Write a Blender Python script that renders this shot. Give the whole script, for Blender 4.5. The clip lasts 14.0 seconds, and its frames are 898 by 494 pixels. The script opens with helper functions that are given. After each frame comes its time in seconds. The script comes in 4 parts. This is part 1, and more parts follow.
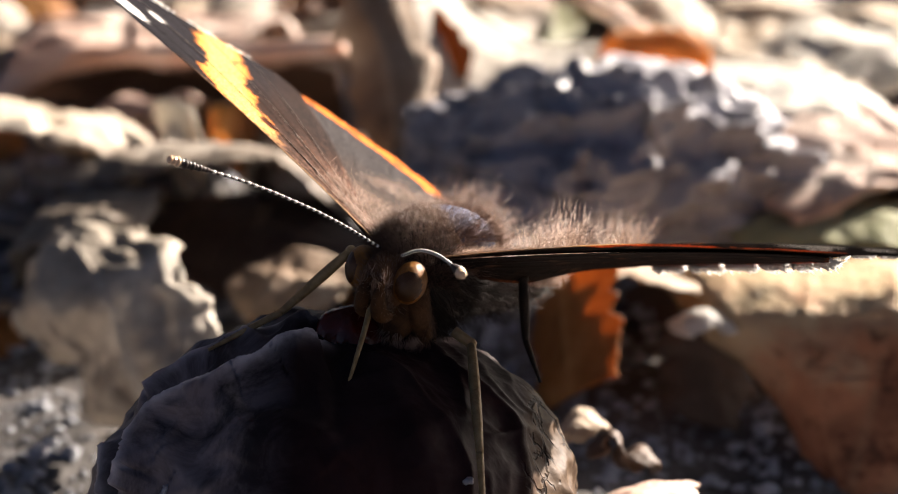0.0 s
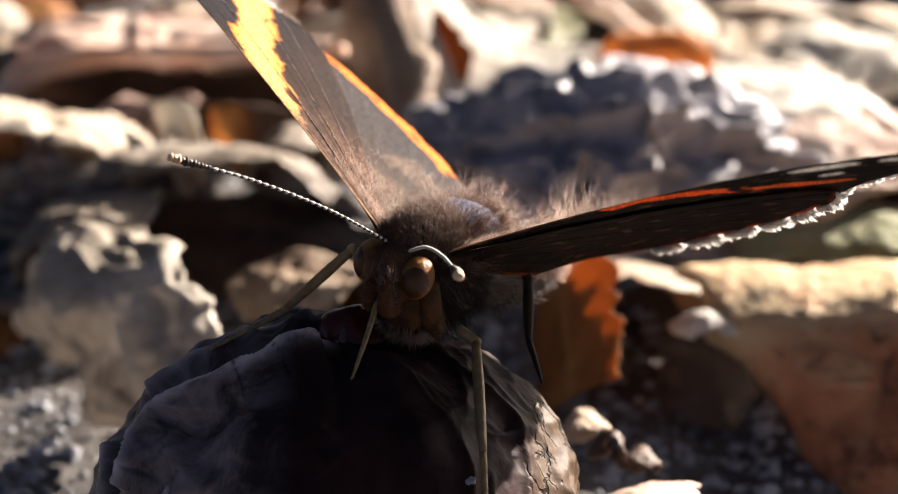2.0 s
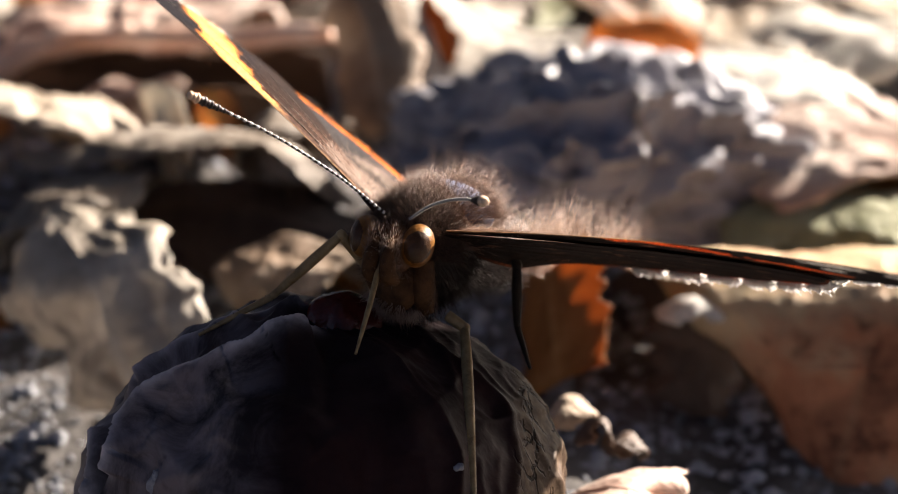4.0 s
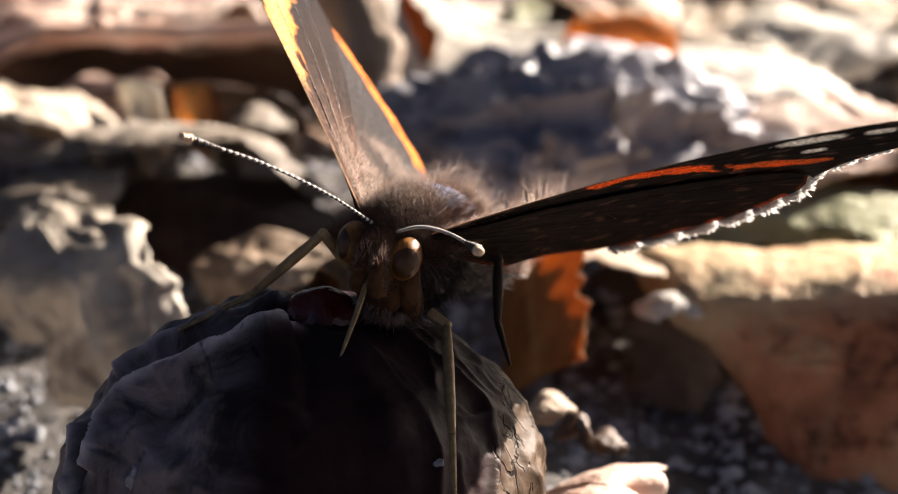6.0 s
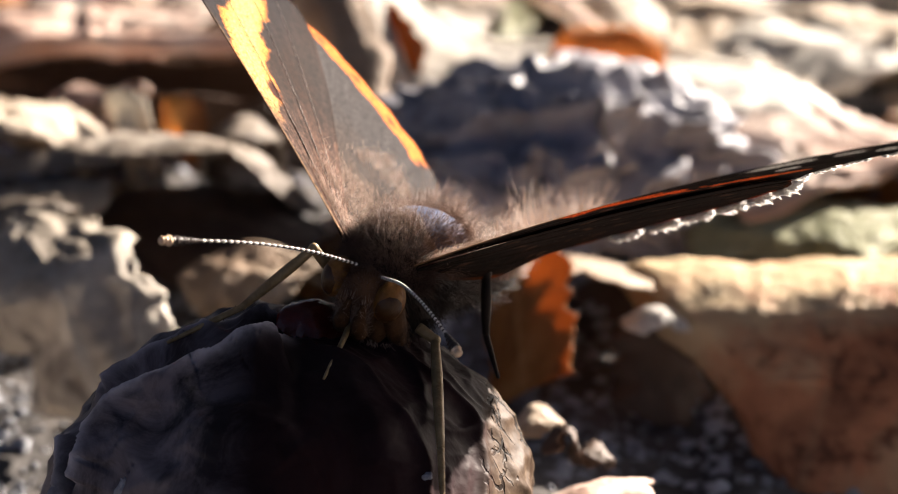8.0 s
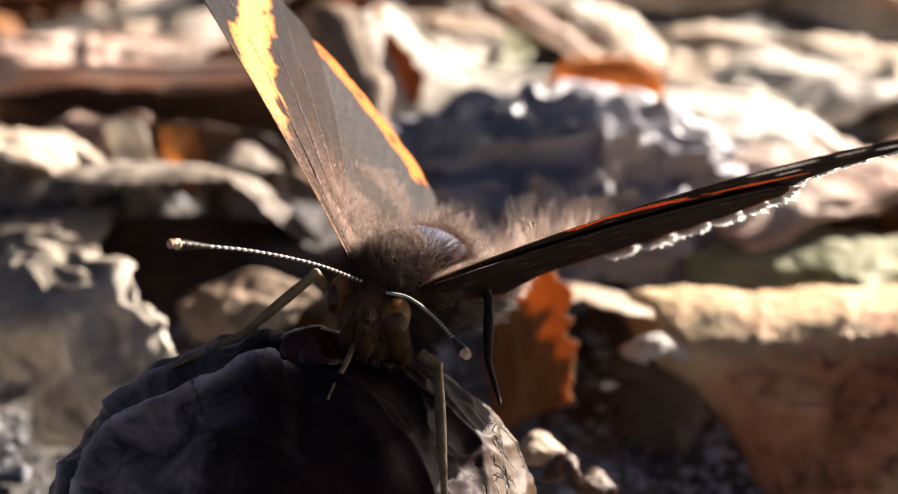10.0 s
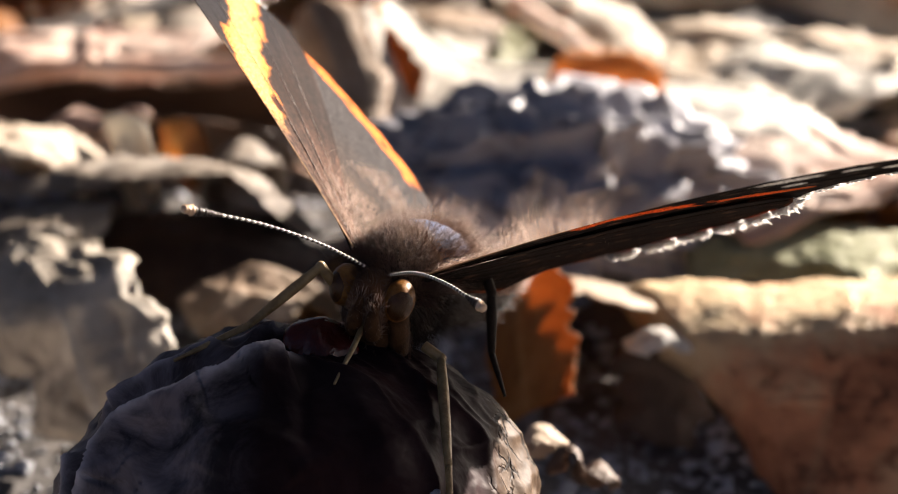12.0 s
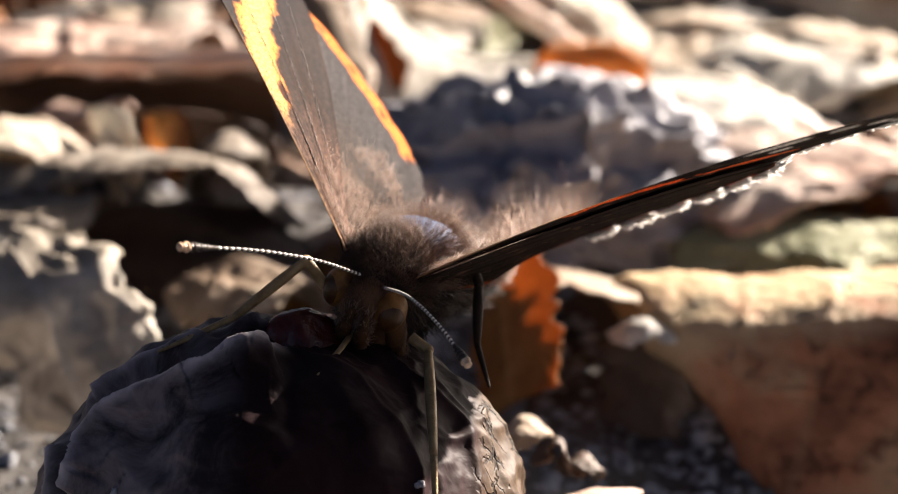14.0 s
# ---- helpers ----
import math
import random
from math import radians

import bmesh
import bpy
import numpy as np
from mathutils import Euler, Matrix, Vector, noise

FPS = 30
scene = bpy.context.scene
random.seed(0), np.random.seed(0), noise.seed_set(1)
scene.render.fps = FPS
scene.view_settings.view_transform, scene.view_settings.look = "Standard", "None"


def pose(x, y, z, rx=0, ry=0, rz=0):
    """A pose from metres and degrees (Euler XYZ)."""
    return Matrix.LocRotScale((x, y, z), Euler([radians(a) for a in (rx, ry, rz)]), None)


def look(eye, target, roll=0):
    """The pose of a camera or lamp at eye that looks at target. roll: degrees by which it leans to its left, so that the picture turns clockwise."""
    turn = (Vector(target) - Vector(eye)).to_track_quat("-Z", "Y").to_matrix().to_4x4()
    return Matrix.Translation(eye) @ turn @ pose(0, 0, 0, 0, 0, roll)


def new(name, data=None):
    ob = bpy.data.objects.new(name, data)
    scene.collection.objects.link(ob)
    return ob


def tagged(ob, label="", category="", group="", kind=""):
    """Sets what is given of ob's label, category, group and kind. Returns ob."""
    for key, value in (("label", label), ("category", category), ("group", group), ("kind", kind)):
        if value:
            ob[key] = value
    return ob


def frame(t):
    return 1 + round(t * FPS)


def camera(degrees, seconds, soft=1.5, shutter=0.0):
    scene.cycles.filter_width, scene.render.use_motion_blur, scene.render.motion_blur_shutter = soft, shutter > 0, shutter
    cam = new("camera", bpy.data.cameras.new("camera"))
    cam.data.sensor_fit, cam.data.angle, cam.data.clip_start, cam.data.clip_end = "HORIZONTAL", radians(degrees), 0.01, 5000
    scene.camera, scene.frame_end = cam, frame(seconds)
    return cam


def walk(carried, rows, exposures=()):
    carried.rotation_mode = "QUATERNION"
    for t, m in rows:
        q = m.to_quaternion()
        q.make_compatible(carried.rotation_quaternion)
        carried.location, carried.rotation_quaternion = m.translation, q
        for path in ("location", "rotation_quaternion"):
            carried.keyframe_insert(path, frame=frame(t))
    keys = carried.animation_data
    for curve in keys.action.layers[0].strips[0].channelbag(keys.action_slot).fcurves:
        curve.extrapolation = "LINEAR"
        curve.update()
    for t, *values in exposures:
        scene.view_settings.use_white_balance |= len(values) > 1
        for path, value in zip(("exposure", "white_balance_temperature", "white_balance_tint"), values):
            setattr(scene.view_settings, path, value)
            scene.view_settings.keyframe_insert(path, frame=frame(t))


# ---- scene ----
# All lengths below are in millimetres; MM turns them into metres.
MM = 0.001
cam = camera(24.0, 14.0, soft=0.8, shutter=0.4)
cam.data.dof.use_dof = True
cam.data.dof.focus_distance = 0.1085
cam.data.dof.aperture_fstop = 50.0
CAMERA_ROWS = [
    (0, (3.37, -103.98, 66.05), (0.68, 0.08, 26.37), -1.06),
    (0.5, (3.26, -103.93, 66.18), (0.97, 0.14, 26.50), -0.83),
    (1, (3.23, -103.97, 66.09), (0.97, 0.15, 26.55), -0.84),
    (1.5, (3.27, -103.98, 66.06), (0.65, 0.11, 26.46), -0.99),
    (2, (3.12, -104.04, 65.91), (0.56, 0.08, 26.37), -0.96),
    (2.5, (3.21, -104.05, 65.88), (0.77, 0.00, 26.16), -1.01),
    (5, (2.62, -103.95, 66.12), (1.32, -0.18, 25.63), -0.34),
    (5.5, (2.77, -104.06, 65.84), (1.64, -0.27, 25.39), -0.52),
    (6, (2.63, -103.99, 66.03), (2.21, -0.23, 25.47), -0.25),
    (6.5, (2.59, -103.94, 66.16), (2.46, -0.21, 25.53), -0.13),
    (7, (2.64, -104.02, 65.94), (2.53, -0.05, 25.95), -0.12),
    (7.5, (2.50, -103.99, 66.02), (2.70, -0.02, 26.02), 0.03),
    (8, (2.30, -103.96, 66.12), (2.77, 0.02, 26.12), 0.19),
    (8.5, (2.17, -103.99, 66.02), (2.42, 0.12, 26.38), 0.14),
    (9, (2.10, -104.03, 65.91), (2.58, 0.35, 27.02), 0.18),
    (11.5, (1.49, -104.18, 65.53), (2.38, 0.45, 27.30), 0.25),
    (12, (1.42, -104.22, 65.41), (2.42, 0.34, 26.99), 0.18),
    (12.5, (1.57, -104.21, 65.45), (2.30, 0.30, 26.88), 0.12),
    (13, (1.51, -104.17, 65.55), (2.76, 0.27, 26.80), 0.35),
    (13.5, (1.82, -104.22, 65.43), (3.32, 0.21, 26.66), 0.25),
    (14, (1.51, -104.26, 65.31), (3.26, 0.16, 26.55), 0.24),
]
walk(cam, [(t, look(Vector(e) * MM, Vector(a) * MM, r)) for t, e, a, r in CAMERA_ROWS])

# ---- light ----
SUN = Vector((0.672, 0.638, 0.362)).normalized()
world = bpy.data.worlds.new("world")
scene.world = world
world.use_nodes = True
sky = world.node_tree.nodes.new("ShaderNodeTexSky")
sky.sky_type, sky.sun_disc = "NISHITA", False
sky.air_density, sky.dust_density, sky.ozone_density = 0.2, 2.0, 0.2
sky.sun_elevation = math.asin(SUN.z)
sky.sun_rotation = math.atan2(SUN.x, SUN.y)
background = world.node_tree.nodes["Background"]
world.node_tree.links.new(sky.outputs[0], background.inputs[0])
background.inputs[1].default_value = 0.022
sun_data = bpy.data.lights.new("sun", "SUN")
sun_data.energy, sun_data.angle, sun_data.color = 5.0, radians(0.6), (1.0, 0.87, 0.755)
sun = new("sun", sun_data)
sun.matrix_world = look(SUN * 2, (0, 0, 0))
scene.view_settings.exposure = 2.26


# ---- materials ----
def material(name, rough=0.6, spec=0.5):
    m = bpy.data.materials.new(name)
    m.use_nodes = True
    b = m.node_tree.nodes["Principled BSDF"]
    b.inputs["Roughness"].default_value = rough
    b.inputs["Specular IOR Level"].default_value = spec
    return m, m.node_tree, b


def add(tree, kind, **values):
    n = tree.nodes.new(kind)
    for key, value in values.items():
        n.inputs[key].default_value = value
    return n


def ramp(tree, source, stops):
    n = tree.nodes.new("ShaderNodeValToRGB")
    e = n.color_ramp.elements
    while len(e) < len(stops):
        e.new(0.5)
    for k, (at, c) in enumerate(stops):
        e[k].position = at
        e[k].color = (*c, 1) if len(c) == 3 else c
    tree.links.new(source, n.inputs[0])
    return n.outputs[0]


def blend(tree, kind, factor, a, b):
    n = tree.nodes.new("ShaderNodeMix")
    n.data_type, n.blend_type = "RGBA", kind
    for socket, value in ((0, factor), (6, a), (7, b)):
        if isinstance(value, bpy.types.NodeSocket):
            tree.links.new(value, n.inputs[socket])
        else:
            n.inputs[socket].default_value = value if socket == 0 else (*value, 1)
    return n.outputs[2]


def coords(tree, space="Object"):
    return tree.nodes.new("ShaderNodeTexCoord").outputs[space]


def noise_tex(tree, vec, scale, detail=4.0, rough=0.55, distort=0.0):
    n = add(tree, "ShaderNodeTexNoise", Scale=scale, Detail=detail, Roughness=rough, Distortion=distort)
    tree.links.new(vec, n.inputs["Vector"])
    return n.outputs[0]


def bump(tree, bsdf, height, strength, distance):
    n = add(tree, "ShaderNodeBump", Strength=strength, Distance=distance)
    tree.links.new(height, n.inputs["Height"])
    tree.links.new(n.outputs[0], bsdf.inputs["Normal"])


def see_through(tree, bsdf, colour, amount):
    """Lets light through a thin sheet."""
    t = tree.nodes.new("ShaderNodeBsdfTranslucent")
    mix = tree.nodes.new("ShaderNodeMixShader")
    mix.inputs[0].default_value = amount
    if isinstance(colour, bpy.types.NodeSocket):
        tree.links.new(colour, t.inputs[0])
    else:
        t.inputs[0].default_value = (*colour, 1)
    tree.links.new(bsdf.outputs[0], mix.inputs[1])
    tree.links.new(t.outputs[0], mix.inputs[2])
    tree.links.new(mix.outputs[0], tree.nodes["Material Output"].inputs[0])


def leaf_material(name, dark, mid, light, through_light=0.25, rough=0.6, fleck=0.4, fleck_scale=420.0):
    m, tree, b = material(name, rough, 0.35)
    v = coords(tree)
    blotch = noise_tex(tree, v, 75.0, 5.0, 0.55, 0.4)
    grain = noise_tex(tree, v, 900.0, 4.0, 0.7)
    base = ramp(tree, blotch, [(0.3, dark), (0.5, mid), (0.68, light)])
    speck = ramp(tree, noise_tex(tree, v, fleck_scale, 3.0, 0.6), [(0.34, (0.4, 0.34, 0.3)), (0.46, (1, 1, 1))])
    c = blend(tree, "MULTIPLY", fleck, base, speck)
    vein = tree.nodes.new("ShaderNodeAttribute")
    vein.attribute_name = "vein"
    c = blend(tree, "MIX", vein.outputs[2], c, light)
    tree.links.new(c, b.inputs["Base Color"])
    bump(tree, b, grain, 0.8, 0.0005)
    see_through(tree, b, c, through_light)
    return m


MAT = {
    "leaf_grey": leaf_material("leaf_grey", (0.1, 0.075, 0.055), (0.33, 0.275, 0.22), (0.6, 0.545, 0.47)),
    "leaf_pale": leaf_material("leaf_pale", (0.16, 0.125, 0.09), (0.5, 0.44, 0.36), (0.78, 0.73, 0.65)),
    "leaf_tan": leaf_material("leaf_tan", (0.17, 0.10, 0.06), (0.36, 0.26, 0.18), (0.5, 0.42, 0.33)),
    "leaf_cream": leaf_material("leaf_cream", (0.42, 0.32, 0.22), (0.62, 0.53, 0.42), (0.75, 0.7, 0.6)),
    "leaf_white": leaf_material("leaf_white", (0.68, 0.62, 0.52), (0.78, 0.74, 0.66), (0.85, 0.82, 0.76), 0.3),
    "leaf_pink": leaf_material("leaf_pink", (0.42, 0.24, 0.18), (0.62, 0.45, 0.37), (0.75, 0.66, 0.58)),
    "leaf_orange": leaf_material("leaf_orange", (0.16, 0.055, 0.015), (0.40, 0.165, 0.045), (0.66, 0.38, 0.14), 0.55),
    # lighter copy of leaf_orange: a backlit glow put into the colour
    "leaf_orange_backlit": leaf_material("leaf_orange_backlit", (0.5, 0.19, 0.045), (0.78, 0.4, 0.14), (0.88, 0.7, 0.55), 0.65),
    "leaf_brown": leaf_material("leaf_brown", (0.10, 0.05, 0.03), (0.22, 0.12, 0.075), (0.34, 0.22, 0.15), 0.12),
    "leaf_fold": leaf_material("leaf_fold", (0.12, 0.04, 0.017), (0.5, 0.205, 0.1), (0.6, 0.47, 0.28), 0.08, fleck=1.0, fleck_scale=480.0),
    # near-black brown: painted shade between leaves, and two dark scraps
    "leaf_dark_and_shade": leaf_material("leaf_dark_and_shade", (0.03, 0.016, 0.01), (0.07, 0.04, 0.025), (0.12, 0.075, 0.05), 0.05),
    "leaf_olive": leaf_material("leaf_olive", (0.16, 0.17, 0.08), (0.36, 0.36, 0.22), (0.52, 0.5, 0.36)),
}


def plain(name, a, b_colour, scale, rough=0.6, spec=0.4, depth=0.0001, through_light=0.0, sheen=0.0):
    m, tree, b = material(name, rough, spec)
    v = coords(tree)
    n = noise_tex(tree, v, scale, 4.0, 0.6)
    c = ramp(tree, n, [(0.32, a), (0.68, b_colour)])
    tree.links.new(c, b.inputs["Base Color"])
    bump(tree, b, noise_tex(tree, v, scale * 5, 3.0), 0.5, depth)
    b.inputs["Sheen Weight"].default_value = sheen
    if through_light:
        see_through(tree, b, c, through_light)
    return m


def plum_material(name, bloom_from, bloom_colour, lit_side, gloss, dry_from):
    m, tree, b = material(name, 0.42, gloss)
    v = coords(tree)
    big = noise_tex(tree, v, 120.0, 5.0, 0.6, 0.5)
    skin = ramp(tree, big, [(0.32, (0.008, 0.0035, 0.0045)), (0.55, (0.02, 0.0085, 0.010)), (0.75, (0.036, 0.012, 0.011))])
    bloom = ramp(tree, noise_tex(tree, v, 230.0, 6.0, 0.7, 1.0), [(bloom_from, (0, 0, 0)), (bloom_from + 0.22, (0.75, 0.75, 0.75))])
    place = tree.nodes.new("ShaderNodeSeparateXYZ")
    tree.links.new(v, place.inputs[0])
    # real bloom held to the left side, putting skylight and shade into colour
    lit_bloom = add(tree, "ShaderNodeMapRange", **{"From Min": lit_side[1], "From Max": lit_side[0], "To Min": 0.04, "To Max": 1.0})
    tree.links.new(place.outputs[0], lit_bloom.inputs[0])
    # sheen raised on that same side, to mimic sky on the ridges
    shine = add(tree, "ShaderNodeMapRange", **{"From Min": lit_side[1], "From Max": lit_side[0], "To Min": gloss, "To Max": 0.55})
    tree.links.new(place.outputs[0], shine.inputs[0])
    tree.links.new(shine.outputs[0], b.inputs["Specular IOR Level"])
    bloom = blend(tree, "MULTIPLY", 1.0, bloom, ramp(tree, lit_bloom.outputs[0], [(0, (0, 0, 0)), (1, (1, 1, 1))]))
    c = blend(tree, "MIX", bloom, skin, bloom_colour)
    # fold crests painted pale: bloom, and the sky's sheen put into colour
    crest_sheen_bloom = tree.nodes.new("ShaderNodeAttribute")
    crest_sheen_bloom.attribute_name = "crest_sheen_bloom"
    patchy = blend(tree, "MULTIPLY", 1.0, ramp(tree, noise_tex(tree, v, 700.0, 4.0, 0.6), [(0.3, (0.3, 0.3, 0.3)), (0.6, (1.0, 1.0, 1.0))]), crest_sheen_bloom.outputs[0])
    c = blend(tree, "MIX", patchy, c, (0.7, 0.62, 0.63))
    # dry tan skin with cracks on one flank
    sep = tree.nodes.new("ShaderNodeSeparateXYZ")
    tree.links.new(v, sep.inputs[0])
    flank = add(tree, "ShaderNodeMapRange", **{"From Min": dry_from, "From Max": dry_from + 0.001})
    wob = tree.nodes.new("ShaderNodeMath")
    wob.operation = "MULTIPLY_ADD"
    tree.links.new(noise_tex(tree, v, 300.0, 4.0), wob.inputs[0])
    wob.inputs[1].default_value = 0.002
    slope = tree.nodes.new("ShaderNodeMath")
    slope.operation = "MULTIPLY_ADD"
    tree.links.new(sep.outputs[2], slope.inputs[0])
    slope.inputs[1].default_value = -0.1
    tree.links.new(sep.outputs[0], slope.inputs[2])
    tree.links.new(slope.outputs[0], wob.inputs[2])
    shifted = tree.nodes.new("ShaderNodeMath")
    shifted.operation = "SUBTRACT"
    tree.links.new(wob.outputs[0], shifted.inputs[0])
    shifted.inputs[1].default_value = 0.001
    tree.links.new(shifted.outputs[0], flank.inputs[0])
    crack = add(tree, "ShaderNodeTexVoronoi", Scale=640.0)
    crack.feature = "DISTANCE_TO_EDGE"
    stretch = add(tree, "ShaderNodeMapping", Scale=(1.5, 1.2, 0.38))
    tree.links.new(v, stretch.inputs[0])
    waver = tree.nodes.new("ShaderNodeVectorMath")
    waver.operation = "MULTIPLY_ADD"
    wander = add(tree, "ShaderNodeTexNoise", Scale=900.0, Detail=3.0)
    tree.links.new(v, wander.inputs["Vector"])
    tree.links.new(wander.outputs[1], waver.inputs[0])
    waver.inputs[1].default_value = (0.0012, 0.0012, 0.0012)
    tree.links.new(stretch.outputs[0], waver.inputs[2])
    tree.links.new(waver.outputs[0], crack.inputs["Vector"])
    slit = ramp(tree, crack.outputs[0], [(0.025, (0, 0, 0)), (0.07, (1, 1, 1))])
    closed = ramp(tree, noise_tex(tree, v, 420.0, 3.0), [(0.46, (1, 1, 1)), (0.52, (0, 0, 0))])
    slit = blend(tree, "LIGHTEN", 1.0, slit, closed)
    bark = ramp(tree, noise_tex(tree, v, 1100.0, 4.0, 0.65), [(0.3, (0.035, 0.022, 0.014)), (0.55, (0.078, 0.051, 0.033)), (0.75, (0.14, 0.1, 0.07))])
    dry = blend(tree, "MULTIPLY", 1.0, bark, ramp(tree, slit, [(0, (0.12, 0.08, 0.06)), (1, (1, 1, 1))]))
    c = blend(tree, "MIX", flank.outputs[0], c, dry)
    tree.links.new(c, b.inputs["Base Color"])
    rough = ramp(tree, bloom, [(0.0, (0.55, 0.55, 0.55)), (0.7, (0.6, 0.6, 0.6))])
    tree.links.new(rough, b.inputs["Roughness"])
    slit = blend(tree, "MIX", flank.outputs[0], (1, 1, 1), slit)
    relief = blend(tree, "MIX", 0.3, noise_tex(tree, v, 260.0, 5.0, 0.5, 0.4), slit)
    bump(tree, b, relief, 0.6, 0.0006)
    return m


def wing_material():
    m, tree, b = material("wing_scales", 0.6, 0.02)
    a = tree.nodes.new("ShaderNodeAttribute")
    a.attribute_name = "scales"
    v = coords(tree)
    grain = ramp(tree, noise_tex(tree, v, 5000.0, 2.0, 0.7), [(0.3, (0.25, 0.25, 0.25)), (0.62, (1.2, 1.2, 1.2)), (0.74, (1.7, 1.65, 1.6))])
    c = blend(tree, "MULTIPLY", 0.9, a.outputs[0], grain)
    tree.links.new(c, b.inputs["Base Color"])
    b.inputs["Sheen Weight"].default_value = 0.02
    b.inputs["Sheen Roughness"].default_value = 0.35
    b.inputs["Sheen Tint"].default_value = (1.0, 0.85, 0.75, 1)
    bump(tree, b, noise_tex(tree, v, 4000.0, 2.0), 0.4, 0.00005)
    see_through(tree, b, c, 0.25)
    return m


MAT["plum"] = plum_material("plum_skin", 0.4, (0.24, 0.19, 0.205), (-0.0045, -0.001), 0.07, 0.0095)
MAT["plum_far"] = plum_material("rotten_plum_skin", 0.3, (0.42, 0.42, 0.47), (0.9, 1.0), 0.15, 0.5)
MAT["wing"] = wing_material()
MAT["flesh"] = plain("plum_flesh", (0.06, 0.008, 0.006), (0.16, 0.02, 0.012), 300.0, 0.25, 0.6, 0.0003, 0.3)
MAT["mould"] = plain("mould", (0.14, 0.13, 0.15), (0.5, 0.5, 0.54), 800.0, 0.8, 0.2, 0.0004)
MAT["fringe"] = plain("fringe_hair", (0.88, 0.87, 0.85), (0.95, 0.94, 0.93), 900.0, 0.5, through_light=0.75)
MAT["fur_brown"] = plain("fur_brown", (0.1, 0.051, 0.035), (0.32, 0.195, 0.138), 700.0, 0.5, 0.5, through_light=0.3)
MAT["fur_dark"] = plain("fur_dark", (0.008, 0.005, 0.004), (0.03, 0.017, 0.012), 700.0, 0.6, 0.2, through_light=0.1)
MAT["fur_pale"] = plain("fur_pale", (0.3, 0.185, 0.125), (0.66, 0.5, 0.41), 700.0, 0.45, 0.5, through_light=0.35)
MAT["body"] = plain("body_skin", (0.008, 0.005, 0.004), (0.025, 0.014, 0.01), 500.0, 0.6, 0.2)
MAT["bare"] = plain("bare_thorax", (0.035, 0.05, 0.095), (0.06, 0.08, 0.14), 400.0, 0.75, 0.12)
MAT["head"] = plain("head_scales", (0.07, 0.028, 0.012), (0.2, 0.09, 0.035), 900.0, 0.6, 0.3)
MAT["foreleg"] = plain("foreleg_scales", (0.035, 0.014, 0.005), (0.12, 0.053, 0.019), 1300.0, 0.75, 0.2)
MAT["eye"] = plain("eye_facets", (0.18, 0.07, 0.014), (0.42, 0.19, 0.045), 1400.0, 0.35, 0.4, through_light=0.3)
# darker eye colour for the part that lies in shade
MAT["eye_dark"] = plain("eye_shade", (0.03, 0.012, 0.004), (0.09, 0.036, 0.01), 900.0, 0.35, 0.35)
MAT["vein"] = plain("wing_vein", (0.012, 0.008, 0.007), (0.4, 0.32, 0.27), 3600.0, 0.5, 0.3)
MAT["leg"] = plain("leg_skin", (0.2, 0.125, 0.05), (0.42, 0.29, 0.14), 1200.0, 0.45)
# near-black: dark spines, and painted shade on the hind leg
MAT["leg_dark_and_shade"] = plain("leg_dark_and_shade", (0.01, 0.006, 0.004), (0.03, 0.018, 0.01), 1200.0, 0.6, 0.2)
MAT["ant_dark"] = plain("antenna_dark", (0.02, 0.014, 0.012), (0.05, 0.035, 0.03), 1200.0, 0.4)
MAT["ant_white"] = plain("antenna_white", (0.7, 0.66, 0.6), (0.85, 0.82, 0.78), 1200.0, 0.45)
MAT["ant_tip"] = plain("antenna_tip", (0.7, 0.42, 0.24), (0.85, 0.68, 0.5), 1200.0, 0.4)
MAT["stick"] = plain("stick_bark", (0.66, 0.36, 0.24), (0.9, 0.74, 0.63), 160.0, 0.6, depth=0.0004)
MAT["soil"] = plain("soil", (0.03, 0.027, 0.025), (0.145, 0.132, 0.124), 120.0, 0.8, depth=0.0008)
MAT["grit"] = plain("grit_stone", (0.13, 0.14, 0.155), (0.45, 0.46, 0.5), 160.0, 0.8, depth=0.0002)


# ---- builders ----
def mesh_data(name, verts, faces, mats, smooth=True, slots=None):
    """A mesh from places in millimetres."""
    me = bpy.data.meshes.new(name)
    me.from_pydata((np.asarray(verts, float) * MM).tolist(), [], faces)
    for m in mats if isinstance(mats, (list, tuple)) else [mats]:
        me.materials.append(m)
    if smooth:
        me.polygons.foreach_set("use_smooth", [True] * len(me.polygons))
    if slots is not None:
        me.polygons.foreach_set("material_index", slots)
    me.update()
    return me


def part(name, verts, faces, mats, parent=None, label="", smooth=True, slots=None):
    ob = new(name, mesh_data(name, verts, faces, mats, smooth, slots))
    if parent is not None:
        ob.parent = parent
    if label:
        tagged(ob, label)
    return ob


def join(*pieces):
    verts, faces = [], []
    for v, f in pieces:
        k = len(verts)
        verts += [tuple(p) for p in v]
        faces += [tuple(i + k for i in q) for q in f]
    return verts, faces


